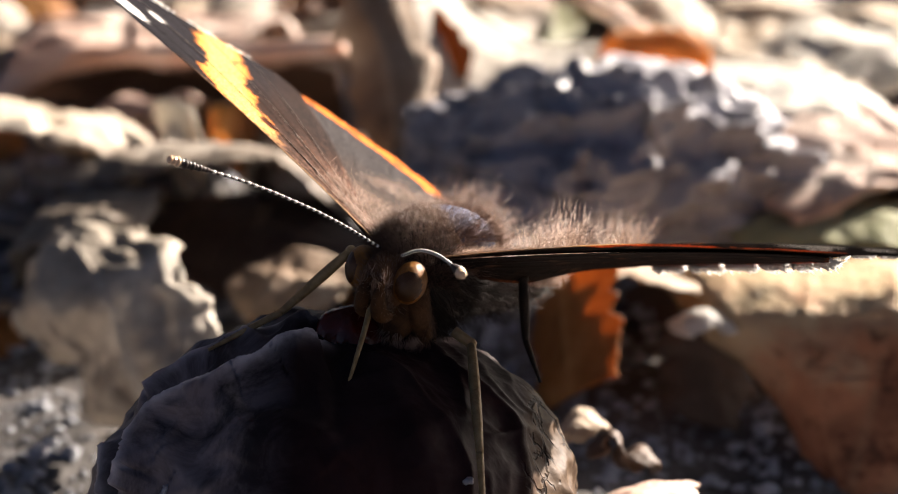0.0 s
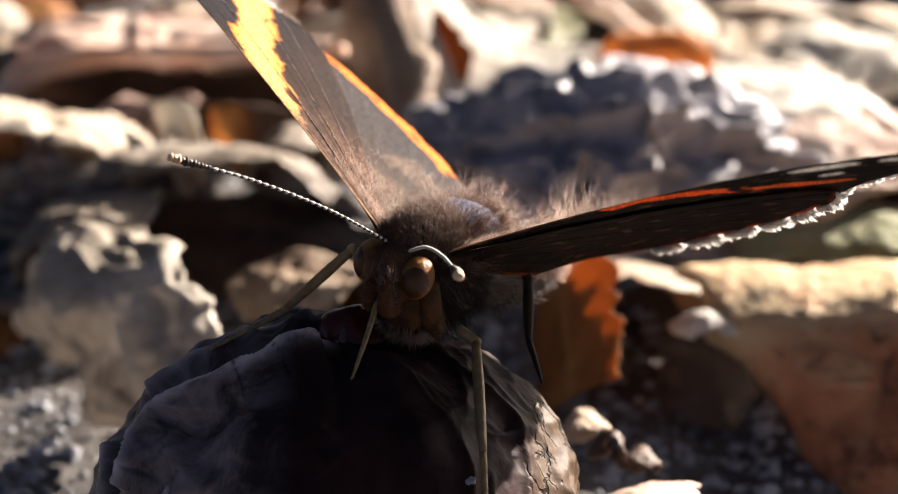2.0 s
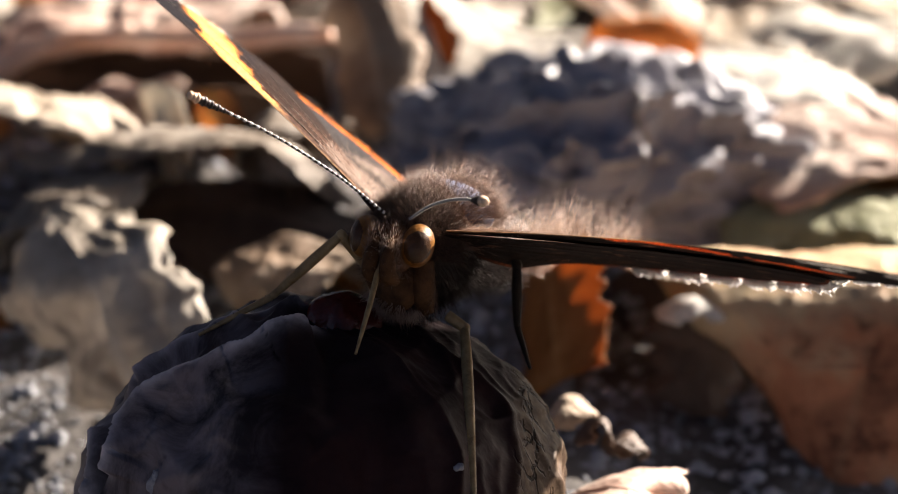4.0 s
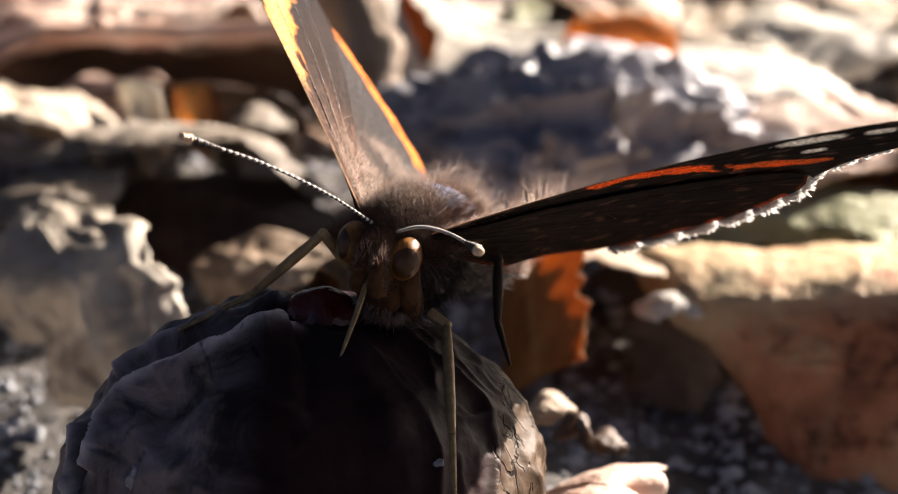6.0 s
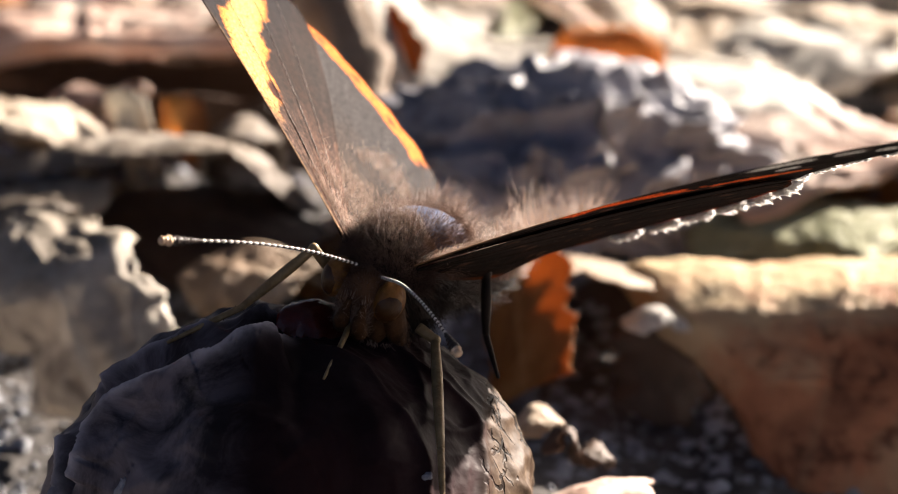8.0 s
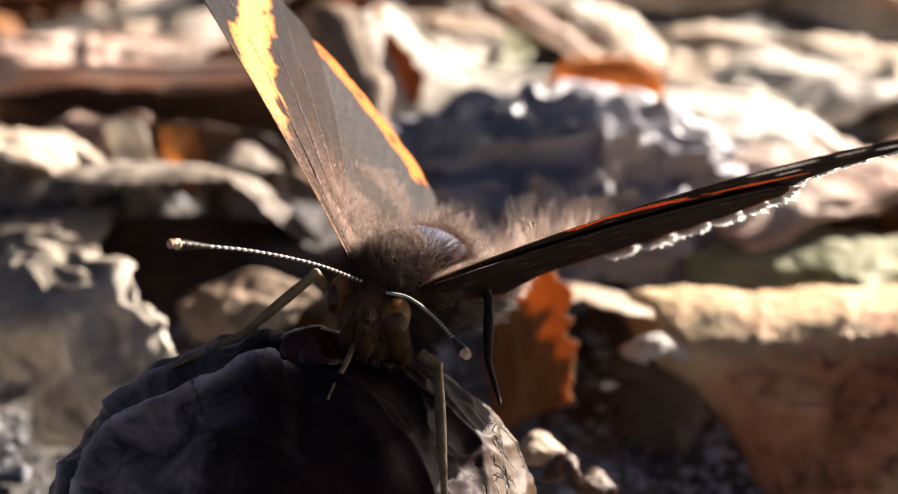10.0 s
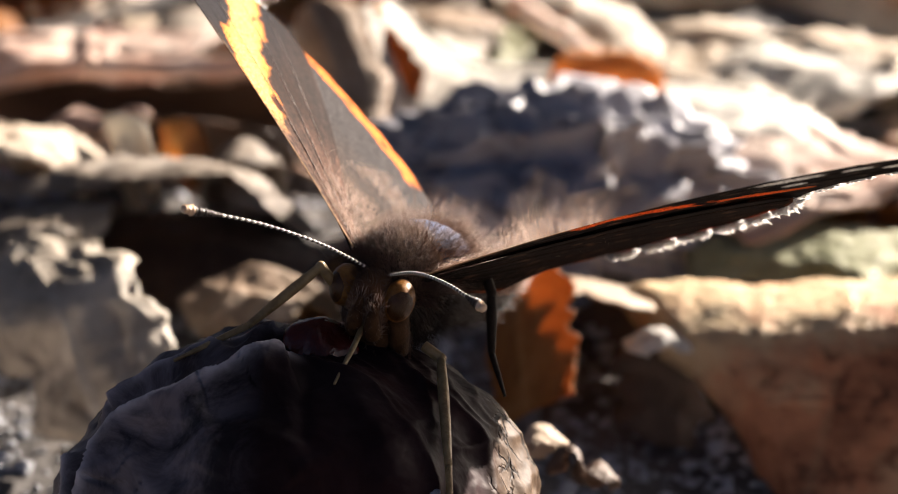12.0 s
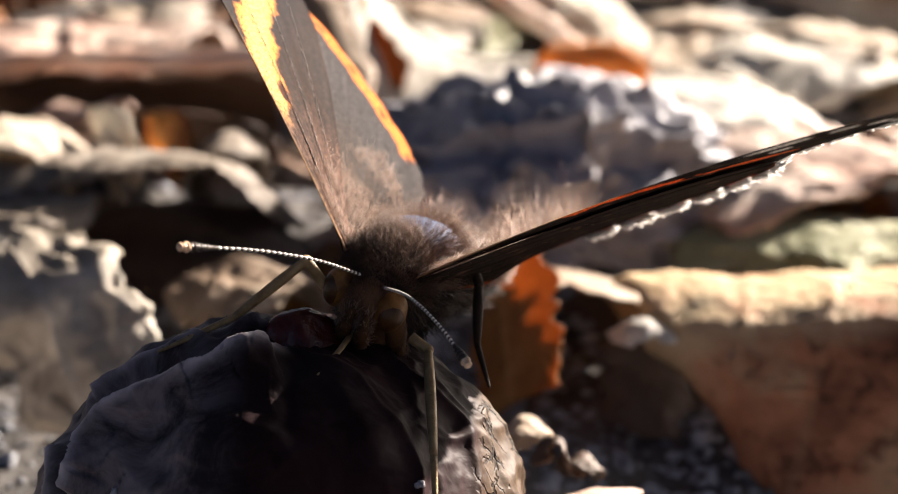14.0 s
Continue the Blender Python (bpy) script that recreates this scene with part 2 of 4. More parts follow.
def spline(points, n):
    """n places along a smooth curve through the points."""
    p = [Vector(q) for q in points]
    p = [p[0] * 2 - p[1]] + p + [p[-1] * 2 - p[-2]]
    out = []
    for k in range(n):
        s = k / (n - 1) * (len(p) - 3)
        i = min(int(s), len(p) - 4)
        u = s - i
        a, b, c, d = p[i:i + 4]
        out.append(0.5 * (2 * b + (c - a) * u + (2 * a - 5 * b + 4 * c - d) * u * u + (3 * b - a - 3 * c + d) * u ** 3))
    return out


def tube(points, radii, sides=10, n=None):
    """A capped tube along a smooth curve; radii are spread along it."""
    n = n or 8 * (len(points) - 1) + 1
    line = spline(points, n)
    verts, faces = [], []
    up = Vector((0.13, 0.31, 0.94))
    for k, c in enumerate(line):
        d = (line[min(k + 1, n - 1)] - line[max(k - 1, 0)]).normalized()
        a = d.cross(up).normalized()
        b = d.cross(a)
        r = float(np.interp(k / (n - 1), np.linspace(0, 1, len(radii)), radii))
        for j in range(sides):
            w = 2 * math.pi * j / sides
            verts.append(c + a * (r * math.cos(w)) + b * (r * math.sin(w)))
    for k in range(n - 1):
        for j in range(sides):
            i = k * sides
            faces.append((i + j, i + (j + 1) % sides, i + sides + (j + 1) % sides, i + sides + j))
    faces.append(tuple(range(sides))[::-1])
    faces.append(tuple((n - 1) * sides + j for j in range(sides)))
    return verts, faces


def blob(centre, radii, rings=18, segs=24, shape=None):
    """A rounded body; shape(unit vector) scales its radius."""
    verts, faces = [], []
    c = Vector(centre)
    for i in range(rings + 1):
        th = math.pi * i / rings
        for j in range(segs):
            ph = 2 * math.pi * j / segs
            u = Vector((math.sin(th) * math.cos(ph), math.sin(th) * math.sin(ph), math.cos(th)))
            k = shape(u) if shape else 1.0
            verts.append(c + Vector((u.x * radii[0], u.y * radii[1], u.z * radii[2])) * k)
    for i in range(rings):
        for j in range(segs):
            a, b = i * segs + j, i * segs + (j + 1) % segs
            faces.append((a, a + segs, b + segs, b))
    return verts, faces


def hairs(roots, rng, length, width, droop=0.25):
    """Fine tapered hairs; roots are pairs of place and direction."""
    verts, faces = [], []
    for p, d in roots:
        d = (Vector(d) + Vector(rng.normal(0, 0.22, 3))).normalized()
        ln = length * rng.uniform(0.55, 1.25)
        side = d.cross(Vector((0.2, 0.5, 0.84))).normalized()
        other = d.cross(side)
        bend = Vector(rng.normal(0, 1, 3)) * (droop * ln)
        k = len(verts)
        for s, w in ((0.0, 1.0), (0.55, 0.75)):
            c = Vector(p) + d * (ln * s) + bend * (s * s)
            for j in range(3):
                a = 2.0944 * j
                verts.append(c + (side * math.cos(a) + other * math.sin(a)) * (width * w))
        verts.append(Vector(p) + d * ln + bend)
        for j in range(3):
            n = (j + 1) % 3
            faces += [(k + j, k + n, k + 3 + n, k + 3 + j), (k + 3 + j, k + 3 + n, k + 6)]
    return verts, faces


# ---- ground ----
def ground_height(x, y):
    """The soil: a gentle rise to the back, a hollow beside the plum, and fine unevenness."""
    k = max(0.0, 1 - max(abs(x) / 160, abs(y - 60) / 190))
    h = 1.6 * noise.noise((x * 0.06, y * 0.06, 0.3)) + 0.9 * noise.noise((x * 0.2, y * 0.2, 3.3))
    rise = 0.05 * min(max(y - 35, 0), 130) * max(0.0, 1 - max(abs(x) / 260, (y - 160) / 400))
    hollow = 4.5 * math.exp(-((x - 36) / 15) ** 2 - ((y - 24) / 10) ** 2)
    return h * k - 1.0 + rise - hollow


def ground():
    """One sheet, fine near the plum and coarse far off, to beyond what can be seen."""
    def spaced(fine, step, far):
        near = list(np.arange(-fine, fine + step, step))
        out, d = [], step
        x = fine + step
        while x < far:
            out.append(x)
            d *= 1.35
            x += d
        return sorted([-q for q in out]) + near + out
    xs, ys = spaced(70, 1.0, 3000), [q + 60 for q in spaced(90, 1.0, 3000)]
    verts = []
    for y in ys:
        for x in xs:
            k = max(0.0, 1 - max(abs(x) / 160, abs(y - 60) / 190))
            verts.append((x, y, ground_height(x, y) + 0.45 * k * noise.noise((x * 0.55, y * 0.55, 7.0))))
    nx = len(xs)
    faces = [(j * nx + i, j * nx + i + 1, (j + 1) * nx + i + 1, (j + 1) * nx + i) for j in range(len(ys) - 1) for i in range(nx - 1)]
    ob = part("ground", verts, faces, MAT["soil"])
    tagged(ob, "dark damp soil with fine grit", "ground", kind="structure")


ground()


def grit():
    rng = np.random.default_rng(5)
    verts, faces = [], []
    for _ in range(17000):
        x, y = rng.uniform(-45, 50), -8 + 130 * rng.uniform(0, 1) ** 1.5
        r = rng.choice([0.13, 0.2, 0.32, 0.5, 0.8], p=[0.2, 0.3, 0.3, 0.15, 0.05]) * rng.uniform(0.8, 1.2)
        h = ground_height(x, y)
        k = len(verts)
        turn = rng.uniform(0, 6.28)
        sq = rng.uniform(0.5, 0.9)
        ring = []
        for lv, rr in ((-0.6, 0.75), (0.15, 1.0), (0.7, 0.6)):
            for j in range(6):
                a = turn + j * 1.0472
                q = rr * r * rng.uniform(0.75, 1.2)
                verts.append((x + q * math.cos(a), y + q * math.sin(a) * sq, h + lv * r * 0.8))
        verts.append((x, y, h + r * 0.85))
        for lv in range(2):
            for j in range(6):
                a, b = k + lv * 6 + j, k + lv * 6 + (j + 1) % 6
                faces.append((a, b, b + 6, a + 6))
        for j in range(6):
            faces.append((k + 12 + j, k + 12 + (j + 1) % 6, k + 18))
    ob = part("gravel", verts, faces, MAT["grit"], smooth=False)
    tagged(ob, "fine blue-grey gravel and grit on the soil", "gravel", kind="stuff")


grit()


# ---- plums ----
def plum(name, label, centre, radii, seed, mat, creases, lumps=0.1, rings=150, segs=220, fold=0.055, calm=None, wrinkle=0.017):
    """A shrivelled fruit: a rounded body with deep folds and fine wrinkles."""
    off = Vector((seed * 7.1, seed * 3.7, seed * 1.9))

    folds = [([Vector(p).normalized() for p in line], h, p0, p1) for line, h, p0, p1 in creases]

    def w2(u):
        return u + 0.05 * noise.noise_vector(u * 4 + off) + 0.015 * noise.noise_vector(u * 12 + off)

    def folded(u):
        """Height that the folds add, and how near their crests the place is."""
        h, crest, p = 0.0, 0.0, w2(u)
        for line, high, before, behind in folds:
            best, side, fade = 9.0, 0.0, 1.0
            for a, b in zip(line, line[1:]):
                ab = b - a
                g = max(0.0, min(1.0, (p - a).dot(ab) / ab.length_squared))
                d = p - a - ab * g
                if d.length < best:
                    best, side, fade = d.length, d.dot(u.cross(ab)), (1.0 if 0 < g < 1 else 0.6)
            wide = before if side > 0 else behind
            h += high * fade * math.exp(-(best / wide) ** 2)
            if wide < 0.05:
                h -= 0.9 * high * math.exp(-((best - 2.2 * wide) / (1.1 * wide)) ** 2)
            crest = max(crest, min(1.0, max(0.0, high - 0.045) / 0.045) * math.exp(-(best / 0.036) ** 2))
        return h, crest

    def shape(u):
        w = u + 0.3 * noise.noise_vector(u * 1.3 + off) + 0.06 * noise.noise_vector(u * 5 + off)
        quiet = 1.0 if calm is None else 1 - 0.7 * math.exp(-(u - Vector(calm)).length_squared / 0.42)
        k = 1 + lumps * noise.noise(u * 1.5 + off)
        ridge = 1 - abs(noise.noise(w * 2.0 + off)) * 1.6
        k += fold * quiet * (max(ridge, -0.4) ** 3 - 0.4)
        fine = 1 - abs(noise.noise(u * 4.0 + off)) * 1.5
        k += 0.4 * fold * quiet * (max(fine, -0.4) ** 3 - 0.4)
        mid = 1 - abs(noise.noise(w * 4.0 + off)) * 2.0
        k += wrinkle * quiet * (max(mid, -0.3) ** 2 * (1 if mid > 0 else -1) - 0.2)
        small = 1 - abs(noise.noise(w2(u) * 11 + off)) * 2.0
        k += 0.0025 * quiet * max(small, 0.0) ** 2
        k += 0.003 * noise.noise(u * 14 + off) + 0.002 * noise.noise(u * 34 + off)
        k += folded(u)[0]
        return k

    v, f = blob((0, 0, 0), radii, rings, segs, shape)
    ob = part(name, v, f, mat)
    if folds:
        # crest mask for the painted sheen and bloom
        crest_sheen_bloom = [folded(Vector((p.x / radii[0], p.y / radii[1], p.z / radii[2])).normalized())[1] for p in v]
        ob.data.attributes.new("crest_sheen_bloom", "FLOAT", "POINT").data.foreach_set("value", crest_sheen_bloom)
    ob.location = Vector(centre) * MM
    tagged(ob, label, "plum")
    return ob, shape


def patch_on(ob, shape, radii, middle, wide, high, lift, name, mat, label, seed):
    """A small irregular patch lying on a fruit's skin."""
    m = Vector(middle).normalized()
    a = m.cross(Vector((0, 0, 1))).normalized()
    b = a.cross(m)
    verts, faces = [], []
    rings_n, around = 7, 26
    for i in range(rings_n + 1):
        for j in range(around):
            t = 2 * math.pi * j / around
            r = i / rings_n * (1 + 0.35 * noise.noise((math.cos(t) * 1.7, math.sin(t) * 1.7, seed)))
            u = (m + a * (r * wide * math.cos(t)) + b * (r * high * math.sin(t))).normalized()
            k = shape(u) + lift * (1 - (i / rings_n) ** 2) + 0.012 * noise.noise(u * 14 + m * seed) - (0.02 if i == rings_n else 0)
            verts.append((u.x * radii[0] * k, u.y * radii[1] * k, u.z * radii[2] * k))
    for i in range(rings_n):
        for j in range(around):
            p, q = i * around + j, i * around + (j + 1) % around
            faces.append((p, p + around, q + around, q))
    part(name, verts, faces, mat, ob, label)


NEAR = (13.2, 12.0, 11.4)
# fold lines over the skin: directions from the middle, height, width before and behind
PLUM_FOLDS = [
    ([(-0.03, -0.18, 0.98), (-0.18, -0.24, 0.95), (-0.33, -0.29, 0.9), (-0.45, -0.31, 0.84), (-0.54, -0.32, 0.78), (-0.62, -0.33, 0.71), (-0.69, -0.36, 0.63), (-0.71, -0.45, 0.53), (-0.75, -0.49, 0.45)], 0.11, 0.12, 0.034),
    ([(-0.09, 0.06, 0.99), (-0.23, 0.05, 0.97), (-0.38, 0.02, 0.92), (-0.5, -0.02, 0.87), (-0.62, -0.05, 0.79), (-0.71, -0.05, 0.7)], 0.07, 0.07, 0.045),
    ([(-0.46, -0.38, 0.8), (-0.4, -0.38, 0.84), (-0.34, -0.41, 0.85), (-0.27, -0.53, 0.8)], 0.045, 0.05, 0.1),
    ([(-0.33, -0.63, 0.71), (-0.29, -0.59, 0.75), (-0.21, -0.57, 0.8), (-0.12, -0.57, 0.81), (0.02, -0.63, 0.78), (0.1, -0.7, 0.7)], 0.04, 0.05, 0.13),
    ([(-0.05, 0.04, 1.0), (-0.02, -0.24, 0.97), (0.0, -0.46, 0.89), (0.02, -0.63, 0.78)], 0.018, 0.04, 0.16),
    ([(0.19, -0.2, 0.96), (0.28, -0.41, 0.87), (0.35, -0.56, 0.76), (0.4, -0.68, 0.61)], 0.028, 0.1, 0.06),
    ([(-0.55, -0.5, 0.67), (-0.5, -0.6, 0.62), (-0.4, -0.72, 0.57)], 0.05, 0.05, 0.12),
    ([(-0.86, -0.2, 0.5), (-0.84, -0.4, 0.38), (-0.8, -0.58, 0.2)], 0.08, 0.1, 0.035),
]
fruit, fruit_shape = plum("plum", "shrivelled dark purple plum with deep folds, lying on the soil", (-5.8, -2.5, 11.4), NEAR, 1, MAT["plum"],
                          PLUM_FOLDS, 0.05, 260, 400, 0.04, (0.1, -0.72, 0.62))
patch_on(fruit, fruit_shape, NEAR, (0.1, 0.04, 0.98), 0.17, 0.15, 0.11, "torn_flesh", MAT["flesh"], "dark red torn flesh at the top", 3.0)
patch_on(fruit, fruit_shape, NEAR, (-0.66, -0.7, 0.55), 0.03, 0.06, 0.01, "mould", MAT["mould"], "whitish fleck of mould", 8.0)
patch_on(fruit, fruit_shape, NEAR, (0.56, -0.62, 0.55), 0.025, 0.02, 0.01, "mould", MAT["mould"], "white crumbs of mould", 9.0)
far_fruit, _ = plum("plum", "rotten blackish plum with a wrinkled waxy skin", (12.0, 70.0, 5.0), (16.5, 11, 9.6), 4, MAT["plum_far"], [], 0.26, 150, 220, 0.22, None, 0.1)
patch_on(far_fruit, _, (16.5, 11, 9.6), (-0.1, -0.8, 0.5), 0.16, 0.13, 0.012, "mould", MAT["mould"], "bluish-white mould", 2.0)
patch_on(far_fruit, _, (16.5, 11, 9.6), (0.5, -0.7, 0.45), 0.12, 0.1, 0.012, "mould", MAT["mould"], "bluish-white mould", 7.0)


# ---- leaves and sticks ----
def leaf(name, label, axis, side, curl, crumple, mat, outline, seed):
    """A curled dry leaf: a bent midrib, side veins, a torn margin and some thickness."""
    rng = np.random.default_rng(seed + 40)
    off = Vector(rng.uniform(0, 50, 3))
    nu, nv = 56, 41
    mid = spline(axis, nu)
    side = Vector(side)
    half = side.length
    side = side / half
    rows, veins = [], []
    for i in range(nu):
        s = i / (nu - 1)
        t = (mid[min(i + 1, nu - 1)] - mid[max(i - 1, 0)]).normalized()
        sd = (side - t * side.dot(t)).normalized()
        nr = t.cross(sd).normalized()
        if nr.z < 0:
            nr = -nr
        if outline == "leaf":
            prof = max(0.03, math.sin(math.pi * min(1, 0.02 + s * 0.97)) ** 0.7)
        elif outline == "bent":
            prof = 0.75 + 0.25 * min(1, s * 3)
        else:
            prof = max(0.05, min(1, 5 * s + 0.1, 5 * (1 - s) + 0.1)) ** 0.5
        for j in range(nv):
            w = 2 * j / (nv - 1) - 1
            edge = 1 + (0.0 if outline == "leaf" else 0.3) * noise.noise((s * 7 + seed, w > 0, off.x)) + 0.06 * noise.noise((s * 40, w > 0, off.y))
            a = w * curl
            lat = math.sin(a) / curl * half * prof * edge
            out = -(1 - math.cos(a)) / curl * half * prof * edge
            p = mid[i] + sd * lat + nr * out
            q = Vector((p.x, p.y, p.z))
            wr = noise.noise(q * 0.13 + off) * 1.1 + noise.noise(q * 0.36 + off) * 0.4 + 0.22 * noise.noise(q * 1.0 + off) + 0.22 * (0.5 - abs(noise.noise(q * 1.3 + off)))
            wr += 0.55 * (0.5 - abs(noise.noise((w * 2.6 + off.x, s * 1.5 + 0.6 * w, off.z)))) + 0.35 * (0.5 - abs(noise.noise((w * 6 + off.y, s * 3.0, off.z))))
            wr += 0.9 * (0.35 - abs(noise.noise(q * 0.22 + off * 1.7))) + 0.35 * (0.4 - abs(noise.noise(q * 0.55 - off)))
            rib = math.exp(-(w / 0.05) ** 2)
            slant = (s * 7 - abs(w) * 1.3) % 1
            sidev = math.exp(-((slant - 0.5) / 0.07) ** 2) * (1 - abs(w))
            p = p + nr * (crumple * wr * (0.4 + 0.6 * abs(w)) + 0.02 * half * rib + 0.05 * sidev)
            rows.append(p)
            veins.append(min(1.0, 0.5 * rib + 0.2 * sidev))
    faces = [(i * nv + j, i * nv + j + 1, (i + 1) * nv + j + 1, (i + 1) * nv + j) for i in range(nu - 1) for j in range(nv - 1)]
    me = mesh_data(name, rows, faces, mat)
    at = me.attributes.new("vein", "FLOAT", "POINT")
    at.data.foreach_set("value", veins)
    ob = new(name, me)
    thick = ob.modifiers.new("thickness", "SOLIDIFY")
    thick.thickness, thick.offset = 0.00022, 0.0
    tagged(ob, label, "dry leaf")
    lines = [rows[i * nv + nv // 2] for i in range(2, nu - 2, 4)]
    v, f = tube(lines, [0.028 * half, 0.022 * half, 0.01 * half], 7, 40)
    part("midrib", v, f, mat, ob)
    return ob


leaf("dry_leaf", "pale grey crumpled dry leaf draped beside the plum",
     [(-29.9, 46.0, 10.2), (-25.2, 37.8, 8.4), (-21.1, 30.2, 2.4)], (5.8, -3.1, 0.4),
     0.90, 1.50, MAT["leaf_pale"], "torn", 1)
leaf("dry_leaf", "pale grey rim of a dry leaf arched over a dark hollow",
     [(-37.0, 70.0, 7.0), (-28.0, 66.5, 9.6), (-20.0, 65.0, 11.0), (-13.5, 64.5, 9.6), (-8.0, 64.0, 4.6)], (-0.5, 4.6, -1.0),
     0.60, 1.10, MAT["leaf_grey"], "torn", 2)
# leaf face coloured near-black, painting the hollow's shade
leaf("dry_leaf", "inner face of a curled leaf, darkened for the hollow's shade",
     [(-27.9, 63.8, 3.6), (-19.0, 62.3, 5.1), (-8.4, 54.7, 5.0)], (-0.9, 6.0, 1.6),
     0.70, 0.80, MAT["leaf_dark_and_shade"], "torn", 22)
leaf("dry_leaf", "grey crumpled leaf edge beside a dark hollow",
     [(-34.7, 54.8, 5.0), (-32.3, 59.9, 7.3), (-24.7, 60.2, 8.0)], (2.5, -8.1, 1.2),
     0.90, 1.40, MAT["leaf_grey"], "torn", 23)
leaf("dry_leaf", "small crumpled pale brown dry leaf scrap",
     [(-18.3, 51.9, 3.2), (-13.3, 52.8, 5.5), (-7.2, 48.4, 5.3)], (0.8, -9.2, 1.2),
     1.20, 1.40, MAT["leaf_tan"], "torn", 3)
leaf("dry_leaf", "cream sunlit scrap of dry leaf",
     [(-39.0, 80.2, 10.0), (-35.1, 75.7, 9.2), (-31.3, 70.8, 7.7)], (2.2, -10.2, 1.4),
     0.60, 1.20, MAT["leaf_cream"], "torn", 4)
leaf("dry_leaf", "cream sunlit scrap of dry leaf",
     [(-32.9, 78.0, 9.8), (-29.8, 74.5, 9.1), (-25.9, 69.7, 7.7)], (1.6, -9.2, 1.2),
     0.70, 1.00, MAT["leaf_cream"], "torn", 25)
leaf("dry_leaf", "grey crumpled leaf scrap",
     [(-19.0, 72.7, 7.2), (-15.3, 71.6, 9.9), (-11.9, 69.1, 9.0)], (0.7, -6.2, 0.6),
     1.00, 0.90, MAT["leaf_grey"], "torn", 26)
leaf("dry_leaf", "pinkish leaf scrap in the sun",
     [(-32.1, 88.2, 8.4), (-29.0, 86.0, 8.2), (-26.2, 85.3, 9.3)], (1.4, -8.1, 1.1),
     1.00, 0.70, MAT["leaf_pink"], "torn", 27)
leaf("dry_leaf", "narrow cream sunlit leaf scrap standing on edge",
     [(-27.4, 76.3, 10.9), (-25.2, 72.3, 9.0), (-22.1, 67.4, 7.2)], (1.7, -2.6, 1.6),
     0.90, 0.40, MAT["leaf_cream"], "leaf", 5)
leaf("dry_leaf", "small orange-brown leaf scrap in sunlight",
     [(-22.6, 78.0, 9.8), (-20.4, 74.2, 8.4), (-18.8, 70.6, 7.2)], (1.6, -2.7, 1.4),
     0.90, 0.50, MAT["leaf_orange"], "leaf", 6)
leaf("dry_leaf", "pinkish pale dry leaf in bright sun",
     [(-47.0, 115.8, 7.8), (-40.4, 114.0, 8.6), (-33.7, 109.6, 8.2)], (3.6, -16.6, 1.5),
     0.70, 1.60, MAT["leaf_pink"], "torn", 7)
leaf("dry_leaf", "frayed tan dry leaf with hanging lobes",
     [(-34.7, 116.3, 8.9), (-28.3, 114.1, 8.9), (-20.6, 109.9, 9.1)], (1.9, -13.5, 1.1),
     0.80, 1.60, MAT["leaf_pink"], "torn", 8)
leaf("dry_leaf", "long grey-tan dry leaf standing upright",
     [(-9.8, 87.9, 19.0), (-7.2, 82.2, 15.1), (-5.4, 73.1, 8.2)], (3.8, -2.3, -0.4),
     0.90, 0.60, MAT["leaf_tan"], "torn", 9)
leaf("dry_leaf", "bleached white dry leaf in full sun",
     [(-2.7, 113.4, 12.8), (1.5, 108.0, 9.9), (7.3, 103.0, 8.2), (14.4, 101.1, 8.7)], (-0.6, -13.9, 0.2),
     0.70, 0.60, MAT["leaf_white"], "leaf", 10)
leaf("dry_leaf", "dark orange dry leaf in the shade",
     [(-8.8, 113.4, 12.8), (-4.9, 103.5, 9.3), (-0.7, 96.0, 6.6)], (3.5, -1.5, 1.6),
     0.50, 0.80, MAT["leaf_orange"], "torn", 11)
leaf("dry_leaf", "orange dry leaf with pale rim, its backlit glow put into the colour",
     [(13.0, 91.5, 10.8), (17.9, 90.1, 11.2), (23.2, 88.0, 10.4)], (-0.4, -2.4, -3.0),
     0.80, 0.60, MAT["leaf_orange_backlit"], "torn", 12)
leaf("dry_leaf", "pink-white bleached leaf in full sun",
     [(21.6, 94.0, 9.8), (28.7, 88.8, 10.2), (34.9, 83.2, 9.6), (38.4, 77.3, 8.2)], (-3.2, -13.7, 2.0),
     0.70, 1.00, MAT["leaf_white"], "leaf", 13)
leaf("dry_leaf", "broad pale beige sunlit leaf with soft ribs",
     [(24.4, 125.7, 5.8), (37.3, 117.5, 7.0), (52.8, 109.2, 7.7)], (-2.8, -23.0, 1.5),
     0.50, 2.20, MAT["leaf_cream"], "torn", 14)
leaf("dry_leaf", "brown ribbed dry leaf leaning in the sun",
     [(34.0, 83.9, 8.6), (37.8, 75.2, 8.3), (43.6, 66.6, 8.3)], (-4.9, -16.5, 1.6),
     0.70, 1.40, MAT["leaf_pink"], "torn", 15)
leaf("dry_leaf", "olive-green fading leaf lying flat",
     [(24.3, 67.0, 3.7), (32.6, 63.3, 5.2), (43.2, 59.1, 5.6)], (-1.7, -10.0, 1.8),
     0.60, 1.00, MAT["leaf_olive"], "torn", 16)
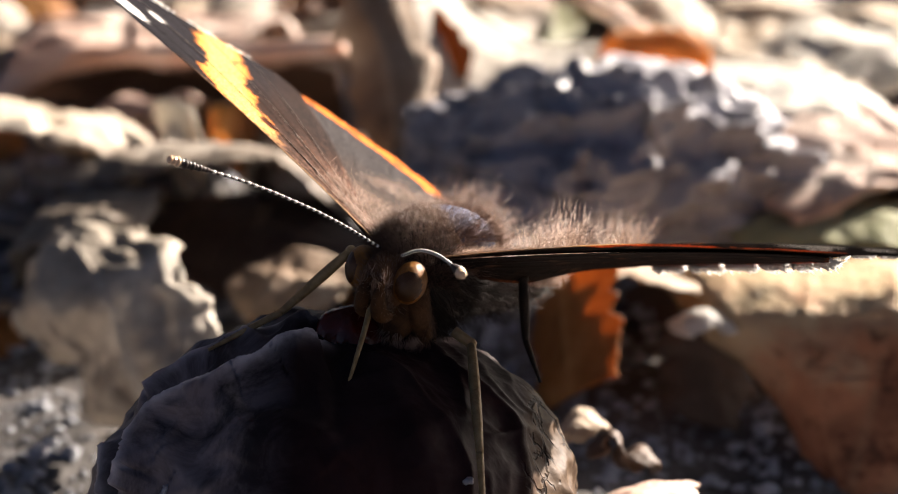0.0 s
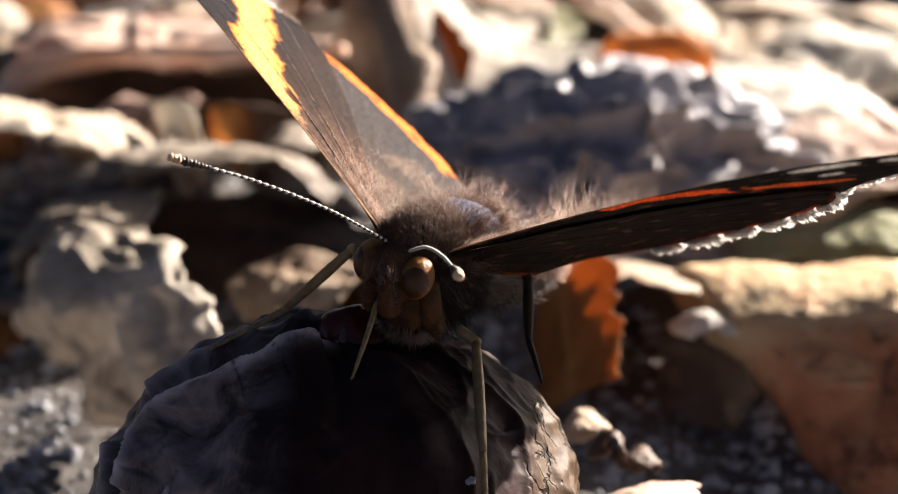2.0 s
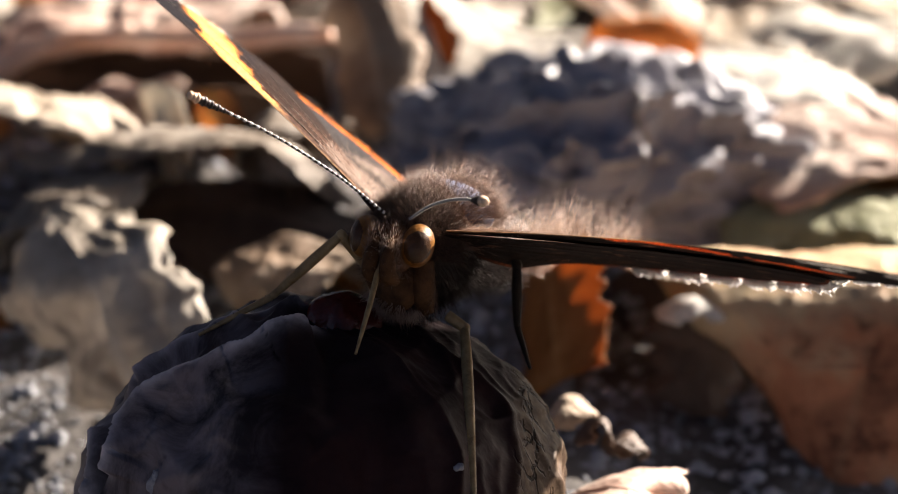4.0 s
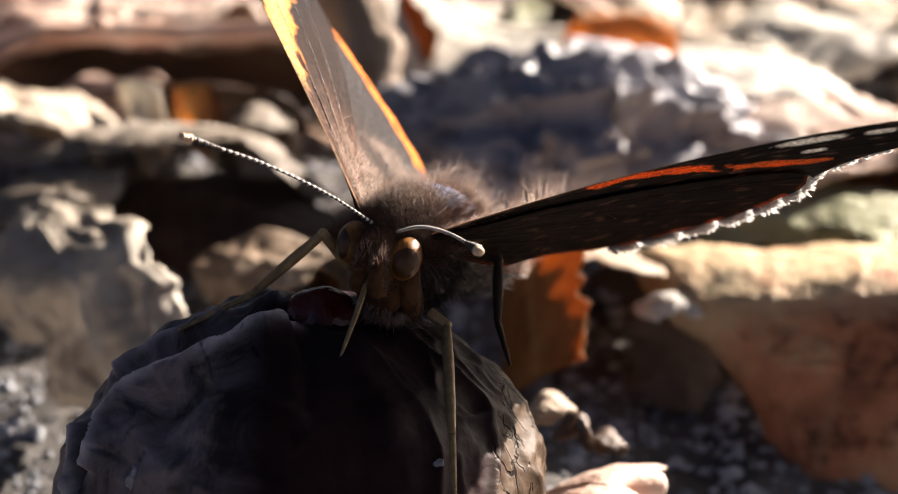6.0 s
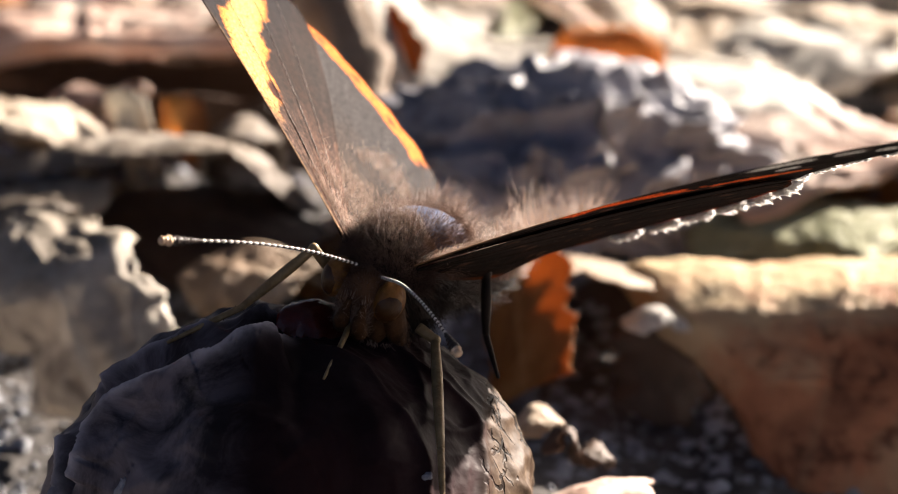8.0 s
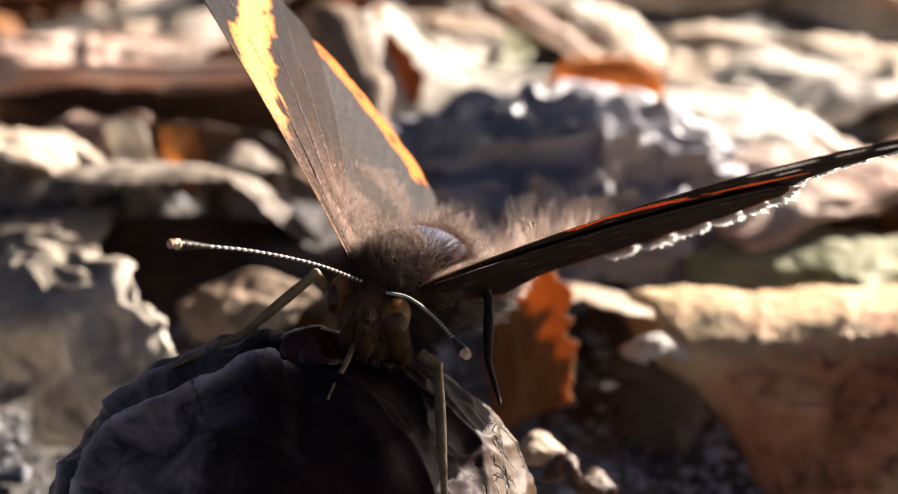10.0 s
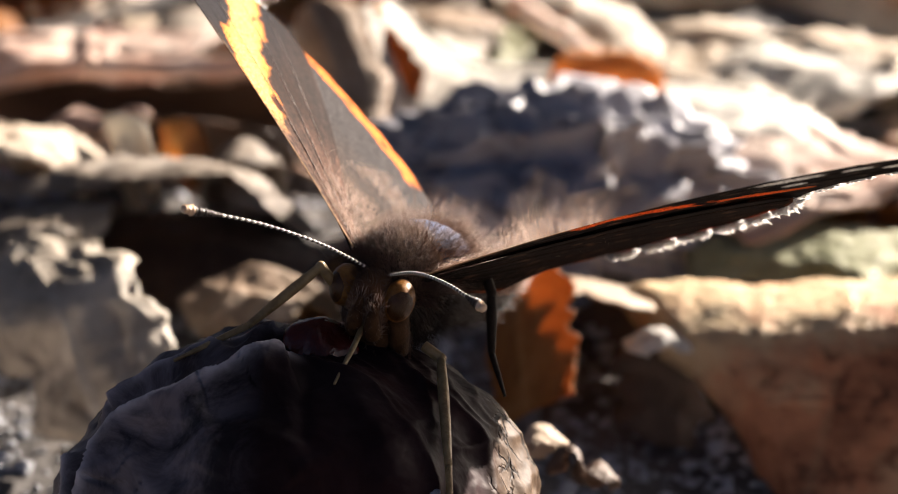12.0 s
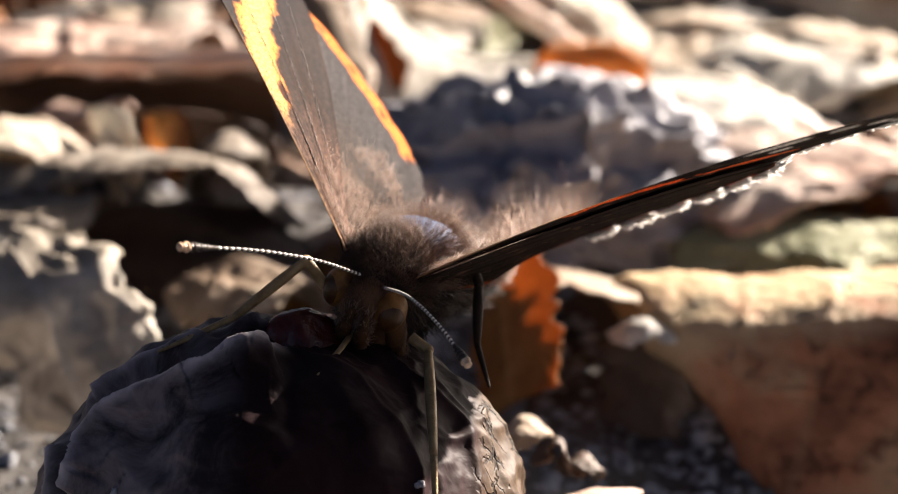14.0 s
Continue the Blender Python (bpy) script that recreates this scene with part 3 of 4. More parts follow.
# shaded face of this leaf, its shade put into the colour
leaf("dry_leaf", "brown curled leaf darkened for shade, with a whitish tip",
     [(18.7, 40.5, 6.0), (19.4, 38.4, 2.4), (19.6, 34.6, -1.2)], (4.0, 2.4, -1.0),
     0.70, 0.70, MAT["leaf_dark_and_shade"], "torn", 18)
# sunlit rim of that leaf, added as a separate white sheet
leaf("dry_leaf", "curled leaf tip, painted white for the sun on it",
     [(15.6, 38.6, 5.4), (18.2, 38.8, 6.5), (21.2, 38.6, 5.5)], (-0.1, -2.0, 0.5),
     1.20, 0.40, MAT["leaf_white"], "torn", 24)
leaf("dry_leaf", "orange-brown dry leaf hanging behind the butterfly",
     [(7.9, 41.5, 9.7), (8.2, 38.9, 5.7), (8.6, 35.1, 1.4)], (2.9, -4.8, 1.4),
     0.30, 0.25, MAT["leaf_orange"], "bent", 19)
leaf("dry_leaf", "pale edge of a dry leaf above a dark gap",
     [(7.9, 47.8, 6.6), (12.8, 47.8, 6.7), (18.1, 47.4, 5.6)], (-0.4, -8.6, 2.8),
     0.12, 0.20, MAT["leaf_tan"], "bent", 20)
# added sheet whose dark colour paints the shade of a gap
leaf("dry_leaf", "added blackish sheet standing in for the shade of a hollow",
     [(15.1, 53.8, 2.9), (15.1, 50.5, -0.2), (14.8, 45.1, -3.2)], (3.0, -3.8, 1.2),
     0.30, 0.40, MAT["leaf_dark_and_shade"], "bent", 31)
leaf("dry_leaf", "pale pink scrap of leaf on the ground",
     [(6.9, 7.8, 5.7), (10.4, 4.6, 8.6), (13.6, 3.3, 8.1)], (-0.4, -8.6, 2.7),
     0.70, 0.50, MAT["leaf_pink"], "torn", 21)
leaf("leaf_scrap", "yellowish brown leaf scrap by the plum",
     [(7.0, 17.0, 7.3), (8.2, 17.4, 8.3), (9.6, 16.1, 7.9)], (0.0, -2.1, 0.1),
     0.90, 0.50, MAT["leaf_tan"], "torn", 28)
leaf("leaf_scrap", "small brown leaf scrap by the plum",
     [(8.8, 13.7, 7.1), (10.1, 14.1, 8.2), (10.7, 12.8, 7.5)], (0.2, -1.1, 0.0),
     1.00, 0.40, MAT["leaf_dark_and_shade"], "torn", 29)
leaf("leaf_scrap", "small brown leaf scrap on the gravel",
     [(10.6, 16.2, 5.4), (12.0, 16.6, 6.4), (13.2, 15.3, 5.8)], (-0.1, -2.0, 0.3),
     1.00, 0.40, MAT["leaf_dark_and_shade"], "torn", 30)
leaf("dry_leaf", "pale sunlit dry leaf with grey veins",
     [(39.8, 117.9, 7.9), (44.4, 109.2, 7.7), (50.9, 100.4, 7.1)], (-4.7, -16.7, 1.1),
     0.60, 1.40, MAT["leaf_white"], "torn", 41)
leaf("dry_leaf", "reddish brown dry leaf in shade under a pale one",
     [(24.6, 75.0, 7.8), (29.7, 71.9, 8.1), (35.5, 67.4, 7.5)], (0.1, -3.6, -0.9),
     0.80, 0.90, MAT["leaf_brown"], "torn", 42)
leaf("dry_leaf", "grey-brown weathered dry leaf",
     [(36.5, 79.2, 7.6), (39.8, 74.8, 7.4), (43.5, 70.2, 6.5)], (-2.1, -8.3, 0.7),
     0.60, 1.20, MAT["leaf_tan"], "torn", 43)
leaf("dry_leaf", "dark olive dry leaf in the litter",
     [(2.0, 130.1, 6.0), (7.2, 127.9, 5.9), (14.2, 125.9, 6.4)], (-0.2, -12.4, 1.3),
     0.60, 1.00, MAT["leaf_olive"], "torn", 44)
leaf("dry_leaf", "pale tan dry leaf standing among the litter",
     [(-6.1, 123.0, 9.8), (-2.8, 116.0, 8.4), (-0.3, 109.0, 6.8)], (1.9, -1.6, 1.4),
     0.70, 0.60, MAT["leaf_cream"], "torn", 45)
# added dark sheet: painted shade below the stick
leaf("dry_leaf", "added dark sheet standing in for the shade under the stick",
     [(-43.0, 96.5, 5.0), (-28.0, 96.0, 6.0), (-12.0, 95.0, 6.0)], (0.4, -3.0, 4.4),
     0.40, 0.90, MAT["leaf_dark_and_shade"], "bent", 46)
# added dark sheet: painted shade between the scraps
leaf("dry_leaf", "added dark sheet standing in for shade behind the sunlit scraps",
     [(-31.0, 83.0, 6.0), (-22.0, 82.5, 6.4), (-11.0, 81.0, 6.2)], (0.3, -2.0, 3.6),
     0.40, 0.80, MAT["leaf_dark_and_shade"], "torn", 48)


def folded_leaf(label, profile, left, right, mat, seed):
    """A broad stiff leaf folded over an edge: profile runs from its back edge over the fold to its foot."""
    rng = np.random.default_rng(seed)
    off = Vector(rng.uniform(0, 50, 3))
    nu, nv = 80, 70
    line = spline([(0, y, z) for y, z in profile], nv)
    verts, veins = [], []
    for i in range(nu):
        s = i / (nu - 1)
        for j in range(nv):
            w = j / (nv - 1)
            x0 = float(np.interp(w, np.linspace(0, 1, len(left)), left)) + 0.9 * noise.noise((w * 6, off.x, 0))
            p = Vector((x0 + (right - x0) * s, line[j].y, line[j].z))
            a, b = line[max(j - 1, 0)], line[min(j + 1, nv - 1)]
            nr = Vector((0, -(b.z - a.z), b.y - a.y)).normalized() * -1
            rise = 1.2 * noise.noise(p * 0.06 + off) + 0.5 * noise.noise(p * 0.18 + off) + 0.16 * (1 - 2 * abs(noise.noise((p.x * 0.25, p.y * 0.9, p.z * 0.9 + off.z)))) + 0.12 * noise.noise(p * 1.4 + off)
            round_off = max(0.0, 1 - s * 14) ** 2 * 2.2
            slant = (p.x * 0.16 + w * 1.2) % 1
            vein = math.exp(-((slant - 0.5) / 0.05) ** 2)
            verts.append(p + nr * (rise + 0.15 * vein) - Vector((0, -0.4, 1)) * round_off)
            # pale above the fold: mould, and the sunlit zone put into colour
            mould_and_sun = max(0.0, min(1.0, (0.47 + 0.12 * noise.noise((p.x * 0.2, w * 5, 3.0)) - w) / 0.12)) * (0.55 + 0.5 * noise.noise(p * 0.5 + off) + 0.35 * noise.noise((p.x * 1.2, w * 8, 1.0)))
            veins.append(min(1.0, max(0.12 * vein, mould_and_sun)))
    faces = [(i * nv + j, i * nv + j + 1, (i + 1) * nv + j + 1, (i + 1) * nv + j) for i in range(nu - 1) for j in range(nv - 1)]
    me = mesh_data("dry_leaf", verts, faces, mat)
    me.attributes.new("vein", "FLOAT", "POINT").data.foreach_set("value", veins)
    ob = new("dry_leaf", me)
    thick = ob.modifiers.new("thickness", "SOLIDIFY")
    thick.thickness, thick.offset = 0.0003, 0.0
    tagged(ob, label, "dry leaf")
    v, f = tube([verts[i * nv + nv // 2 + 6] for i in range(2, nu, 6)], [0.3, 0.34], 7, 60)
    part("midrib", v, f, mat, ob)


folded_leaf("thick red-brown dry leaf folded over, its top painted pale for mould and sun", [(52, 4.6), (45, 7.6), (38, 7.2), (35, 5.0), (32, 1.5), (29.5, -2), (27.5, -6)], [17, 16, 18, 21.8, 24.4, 26, 27], 48, MAT["leaf_fold"], 17)


def scraps():
    """Small torn leaf scraps strewn over the soil."""
    rng = np.random.default_rng(31)
    kinds = ["leaf_grey", "leaf_tan", "leaf_cream", "leaf_brown", "leaf_orange", "leaf_pink"]
    for k in range(70):
        y = 16 + 105 * rng.uniform(0, 1)
        x = rng.uniform(-1, 1) * (22 + 0.24 * (y + 60))
        if y < 55 and x > -24:
            continue
        a, ln = rng.uniform(0, 6.28), rng.uniform(2.0, 5.5)
        d = Vector((math.cos(a), math.sin(a), rng.uniform(-0.35, 0.35))) * ln
        c = Vector((x, y, ground_height(x, y) + rng.uniform(0.6, 2.0)))
        side = Vector((-d.y, d.x, rng.uniform(-3, 3))).normalized() * rng.uniform(1.2, 3.2)
        kind = kinds[int(rng.integers(len(kinds)))]
        ob = leaf("leaf_scrap", "small torn scrap of " + kind[5:] + " dry leaf on the soil", [c - d, c + Vector((0, 0, rng.uniform(-0.5, 1.5))), c + d], side, rng.uniform(0.5, 1.4), rng.uniform(0.3, 0.9), MAT[kind], "torn", 300 + k)
        tagged(ob, group="leaf scraps")


scraps()


def litter():
    """The rest of the leaf litter behind, leaf by leaf."""
    rng = np.random.default_rng(11)
    kinds = ["leaf_grey", "leaf_tan", "leaf_cream", "leaf_brown", "leaf_orange", "leaf_pink", "leaf_tan", "leaf_grey"]
    words = {"leaf_grey": "grey-brown", "leaf_tan": "tan", "leaf_cream": "pale cream", "leaf_brown": "dark brown", "leaf_orange": "orange-brown", "leaf_pink": "pinkish pale"}
    for k in range(90):
        y = 118 + 150 * (k / 90) ** 1.3
        x = rng.uniform(-1, 1) * (30 + 0.24 * y)
        a = rng.uniform(0, 6.28)
        ln, z = rng.uniform(11, 20), ground_height(x, y) + rng.uniform(0.5, 3)
        d = Vector((math.cos(a), math.sin(a), 0)) * ln
        tip = rng.uniform(-2, 5)
        c = Vector((x, y, z))
        kind = kinds[int(rng.integers(len(kinds)))]
        # right-hand litter turned cream, so its sunlit brightness sits in the colour
        if x > 15 and kind in ("leaf_brown", "leaf_grey", "leaf_tan"):
            kind = "leaf_cream"
        side = Vector((-d.y, d.x, rng.uniform(-6, 6))).normalized() * rng.uniform(5, 10)
        ob = leaf("dry_leaf", words[kind] + " curled dry leaf in the litter", [c - d, c + Vector((0, 0, rng.uniform(0, 4))), c + d + Vector((0, 0, tip))], side, rng.uniform(0.3, 1.2), rng.uniform(0.5, 1.6), MAT[kind], "leaf", 100 + k)
        tagged(ob, group="leaf litter")


litter()


def stick(label, points, radii, seed):
    v, f = tube(points, radii, 14, 60)
    off = Vector((seed, 2.0, 5.0))
    v = [p + noise.noise_vector(p * 0.5 + off) * 0.25 for p in v]
    ob = part("stick", v, f, MAT["stick"])
    tagged(ob, label, "stick")
    c = Vector(points[len(points) // 2])
    v, f = blob(c + Vector((0, -0.4, 0.7 * radii[0])), (radii[0] * 0.9, radii[0] * 0.7, radii[0] * 0.6), 10, 14, lambda u: 1 + 0.2 * noise.noise(u * 3))
    part("knot", v, f, MAT["stick"], ob)


stick("curved reddish-brown stick lying across the litter", [(-45.5, 90.3, 7.6), (-43.0, 90.0, 9.2), (-40.0, 90.0, 10.8), (-36.0, 90.0, 11.9), (-31.0, 90.0, 12.2), (-25.0, 90.0, 12.0), (-19.5, 89.8, 12.1), (-11.0, 88.5, 13.0)], [1.25, 1.2, 1.15, 1.0], 1)
stick("thin pinkish-brown twig in the litter", [(11.0, 126.1, 9.6), (15.5, 115.1, 8.9), (19.5, 103.2, 8.7)], [1.1, 0.9], 2)


# ---- butterfly ----
# body space: x to its left, y backwards, z up; its middle is the thorax
MIDDLE = Vector((0.57, 2.72, 24.14))
NECK = Vector((0, -3.4, -0.6))
WING_ROOT = Vector((2.23, -3.77, 0.655))
SAG = 0.0029
BASE = Vector((1.0, 0.0, 21.0))
butterfly = new("butterfly")
butterfly.location = BASE * MM
tagged(butterfly, "red admiral butterfly, black-brown wings with orange bands, feeding on a plum", "butterfly")


def lead_fore(x):
    return float(np.interp(x, [0, 4, 8, 13, 18, 23, 27, 29, 29.6], [0.25, 0.85, 1.5, 2.2, 2.8, 3.2, 3.1, 2.4, 1.6]))


def trail_fore(x):
    return float(np.interp(x, [0, 4, 10, 15, 17, 18, 19.5, 22, 25, 27.4, 29, 29.6], [-0.6, -3.0, -7.2, -10.2, -10.5, -9.5, -7.2, -4.6, -2.8, -1.6, -0.2, 1.0]))


def lead_hind(x):
    return float(np.interp(x, [0, 6, 12, 16.5, 18.0, 18.6], [0.0, -0.5, -2.0, -3.8, -4.8, -6.4]))


def trail_hind(x):
    y = float(np.interp(x, [0, 1.2, 3, 4.2, 5.5, 7.5, 11, 14.5, 17.1, 18.2, 18.6], [-4, -9, -14.0, -16.4, -17.3, -17.3, -15.9, -13.6, -10.6, -8.4, -7.0]))
    return y - (0.35 * abs(math.sin(x * 1.35)) if x > 4 else 0)


def band(x, y, line):
    """How far a place on the forewing lies from the middle of the orange band."""
    best = 99.0
    for (ax, ay), (bx, by) in zip(line, line[1:]):
        u = max(0, min(1, ((x - ax) * (bx - ax) + (y - ay) * (by - ay)) / ((bx - ax) ** 2 + (by - ay) ** 2)))
        best = min(best, math.hypot(x - ax - u * (bx - ax), y - ay - u * (by - ay)))
    return best


BAND_ABOVE = [(7.6, 1.2), (10.4, 0.9), (12.8, -0.1), (15.2, -2.3), (17.6, -4.6), (20.5, -7.4)]
BAND_BELOW = [(9.4, 1.2), (11.0, 1.5), (13.2, 0.6), (16.0, -1.5), (19.6, -3.7)]
SPOTS = [(20.3, 1.7, 1.9, 0.75), (20.0, -0.9, 0.7, 0.45), (23.6, 1.3, 0.9, 0.55), (25.2, 0.2, 0.7, 0.6), (26.0, -1.0, 0.6, 0.5), (25.4, -2.4, 0.5, 0.4)]


def mixed(a, b, k):
    return tuple(p + (q - p) * max(0.0, min(1.0, k)) for p, q in zip(a, b))


def fore_colour(x, y, under):
    n = noise.noise((x * 1.3, y * 1.3, 2.0 + under))
    f = noise.noise((x * 4.5, y * 4.5, 8.0))
    outer = (0.008, 0.005, 0.004) if under else (0.008, 0.005, 0.0055)
    inner = (0.014, 0.008, 0.006) if under else (0.075, 0.04, 0.028)
    ang, r = math.atan2(y, max(x, 0.01)), math.hypot(x, y)
    inner = mixed(inner, tuple(2.0 * q for q in inner), 0.5 + 1.6 * noise.noise((ang * 22, r * 0.35, 3.0)) + 0.8 * f) if not under else inner
    c = mixed(inner, outer if under else (0.026, 0.0115, 0.0075), (math.hypot(x, y) - 4.5 + 2 * n) / 6)
    if not under:
        c = mixed(c, (0.036, 0.029, 0.028), 0.4 * min(1.0, (-4.0 - y + 0.6 * n) / 2.5) * min(1.0, (16.5 - x) / 4))
    c = mixed(c, outer if under else (0.014, 0.012, 0.016), (x - 11.5 + n) / 4 - (0.0 if under else max(0.0, (-3.5 - y) / 8)))
    if not under:
        streak = 0.62 + 1.1 * abs(noise.noise((ang * 34, r * 0.22, 6.0))) + 0.5 * noise.noise((x * 3.1, y * 3.1, 5.0))
        c = tuple(max(0.15, streak) * q for q in c)
    if under:
        k = (0.75 + 0.35 * noise.noise((x * 0.7, y * 0.7, 4.0)) + 0.2 * f - band(x, y, BAND_BELOW)) / 0.15
        k = min(k, (abs(x - 15.3 + 0.5 * n) - 0.3) / 0.2)
        c = mixed(c, (0.12, 0.075, 0.055), (noise.noise((x * 0.8, y * 1.6, 9.0)) - 0.3) / 0.15)
        orange = (0.9, 0.17, 0.03)
    else:
        vein_gap = 0.35 * math.exp(-((x - 15.4 + 0.25 * y) / 0.35) ** 2)
        k = (1.65 * min(1, 0.45 + (x - 7) / 4) + 0.75 * noise.noise((x * 0.7, y * 0.7, 4.0)) + 0.35 * f - vein_gap - band(x, y, BAND_ABOVE)) / 0.15
        edge = 1.65 - band(x, y, BAND_ABOVE)
        orange = mixed((0.8, 0.25, 0.045), (0.86, 0.42, 0.13), edge / 0.9)
        if x < 9.2:
            orange = mixed(inner, orange, (x - 7.0) / 2.2)
    c = mixed(c, orange, k)
    for sx, sy, rx, ry in SPOTS:
        r = math.hypot((x - sx) / rx, (y - sy) / ry) + 0.25 * f
        c = mixed(c, (0.8, 0.78, 0.74), (1 - r) / 0.15)
    # tan strip on the leading edge: its sunlit gleam put into the colour
    rim = lead_fore(x) - y
    c = mixed(c, (0.24, 0.14, 0.075), min((0.26 + 0.1 * f - rim) / 0.15, (15 - x) / 4))
    dark = math.hypot((x - 9.4) / 0.75, (y + 0.3) / 0.6)
    c = mixed(c, (0.05, 0.011, 0.005), (1 - dark + 0.3 * f) / 0.2) if not under else c
    return c


def hind_colour(x, y, under):
    n = noise.noise((x * 1.1, y * 1.1, 5.0 + under))
    f = noise.noise((x * 4.0, y * 4.0, 1.0))
    if under:
        c = mixed((0.006, 0.0035, 0.0025), (0.022, 0.012, 0.008), 0.4 + 1.4 * n)
        c = mixed(c, (0.1, 0.05, 0.03), (noise.noise((x * 0.9, y * 0.9, 11.0)) - 0.35) / 0.15)
        edge = y - trail_hind(x)
        return mixed(c, (0.3, 0.075, 0.02), min((1.1 - edge) / 0.3, (noise.noise((x * 0.9, 3.0, 1.0)) + 0.1) / 0.2))
    c = mixed((0.065, 0.045, 0.036), (0.046, 0.041, 0.042), (math.hypot(x, y) - 7 + 2 * n) / 6)
    c = tuple(max(0.3, 0.8 + 0.5 * f + 0.5 * abs(noise.noise((math.atan2(y, max(x, 0.01)) * 16, math.hypot(x, y) * 0.25, 2.0)))) * q for q in c)
    depth = y - trail_hind(x)
    k = min((2.2 + 0.3 * f - depth) / 0.2, (depth - 0.05) / 0.1, (x - 6.3) / 0.6, (17.2 - x) / 0.4)
    c = mixed(c, (0.75, 0.2, 0.03), k)
    for q in (6.5, 9.6, 12.6, 15.2):
        r = math.hypot((x - q) / 0.45, (depth - 1.2) / 0.4) + 0.3 * f
        c = mixed(c, (0.03, 0.015, 0.01), (1 - r) / 0.3)
    return c


def wing_height(x, y, lift):
    """The wing's gentle bend along its length and across it."""
    z = lift - 0.0012 * (y - 0.4 * x) ** 2 * (x / 20) - SAG * x * x
    # the hindwing's inner part folds down round the abdomen
    if lift < 0 and x < 6:
        z -= 0.0085 * (6 - x) ** 3 * min(1.0, max(0.0, -y - 1.2) / 7)
    return z


def wing(name, label, side, lead, trail, span, colour, rays, lift, nx, ny):
    """One wing: an upper and a lower scaled sheet with raised veins, joined round the rim."""
    verts, cols = [], []
    for under in (0, 1):
        for i in range(nx):
            x = span * (i / (nx - 1))
            a, b = lead(x), trail(x)
            for j in range(ny):
                y = b + (a - b) * j / (ny - 1)
                r, ang = math.hypot(x, y), math.atan2(y, max(x, 0.01))
                rib = sum(math.exp(-((ang - g) * max(r, 1.0) / 0.08) ** 2) for g in rays)
                z = wing_height(x, y, lift) + 0.02 * math.sin(ang * 16) * min(1, r / 8) + (0.05 if not under else -0.05) * min(1, rib)
                edge = min(1.0, j / 3, (ny - 1 - j) / 3, (nx - 1 - i) / 3)
                z += (-0.035 if under else 0.035) * edge
                verts.append((side * x, -y, z))
                c = colour(x, y, under)
                if rib > 0.3 and under:
                    c = mixed(c, (0.02, 0.014, 0.012), 0.75 * min(1, rib))
                cols += [*c, 1.0]
    m = nx * ny
    faces = []
    for i in range(nx - 1):
        for j in range(ny - 1):
            q = (i * ny + j, i * ny + j + 1, (i + 1) * ny + j + 1, (i + 1) * ny + j)
            top = q[::-1] if side > 0 else q
            faces += [top, tuple(k + m for k in top[::-1])]
    rim = [i * ny for i in range(nx)] + [(nx - 1) * ny + j for j in range(1, ny)] + [i * ny + ny - 1 for i in range(nx - 2, -1, -1)] + [j for j in range(ny - 2, 0, -1)]
    for a, b in zip(rim, rim[1:] + rim[:1]):
        faces.append((a, b, b + m, a + m) if side > 0 else (b, a, a + m, b + m))
    me = mesh_data(name, verts, faces, MAT["wing"])
    at = me.attributes.new("scales", "FLOAT_COLOR", "POINT")
    at.data.foreach_set("color", cols)
    ob = new(name, me)
    ob.parent = butterfly
    tagged(ob, label)
    return ob


def wing_fringe(parent, side, lead, trail, xs, lift, rng, outward, size):
    """White hairs in bunches along the outer margin."""
    verts, faces = [], []
    for x0, x1 in xs:
        roots = []
        for x in np.arange(x0, x1, 0.016):
            y = trail(x)
            roots.append(((side * x, -y - 0.25, wing_height(x, y, lift) + rng.normal(0, 0.05)), (side * outward, 0.9, (-0.3 if side > 0 else 0.0) + rng.normal(0, 0.15))))
        v, f = hairs(roots, rng, size, 0.12 * size / 0.8, 0.06)
        k = len(verts)
        verts += v
        faces += [tuple(i + k for i in q) for q in f]
    tagged(part("fringe", verts, faces, MAT["fringe"], parent, "white fringe of fine scales"), kind="stuff")


def wing_hair(parent, side, area, count, length, lift, rng, mat, lean):
    """Long hairs on the wing's base."""
    x0, x1, y0, y1 = area
    roots = []
    for _ in range(count):
        c = int(rng.integers(110))
        cu, cv = (c * 0.618) % 1, (c * 0.377) % 1
        u = min(1, abs(cu ** 1.3 + rng.normal(0, 0.05)))
        v = min(1, max(0, cv + rng.normal(0, 0.07)))
        wag = 0.35 * math.sin(c * 2.3)
        x, y = x0 + (x1 - x0) * u, y0 + (y1 - y0) * v
        roots.append(((side * x, -y, wing_height(x, y, lift)), (side * (lean[0] + wag), lean[1] + 0.3 * math.cos(c * 1.7), lean[2])))
    v, f = hairs(roots, rng, length, 0.0075, 0.25)
    tagged(part("wing_hair", v, f, mat, parent, "fine brown hair on the wing base"), kind="stuff")


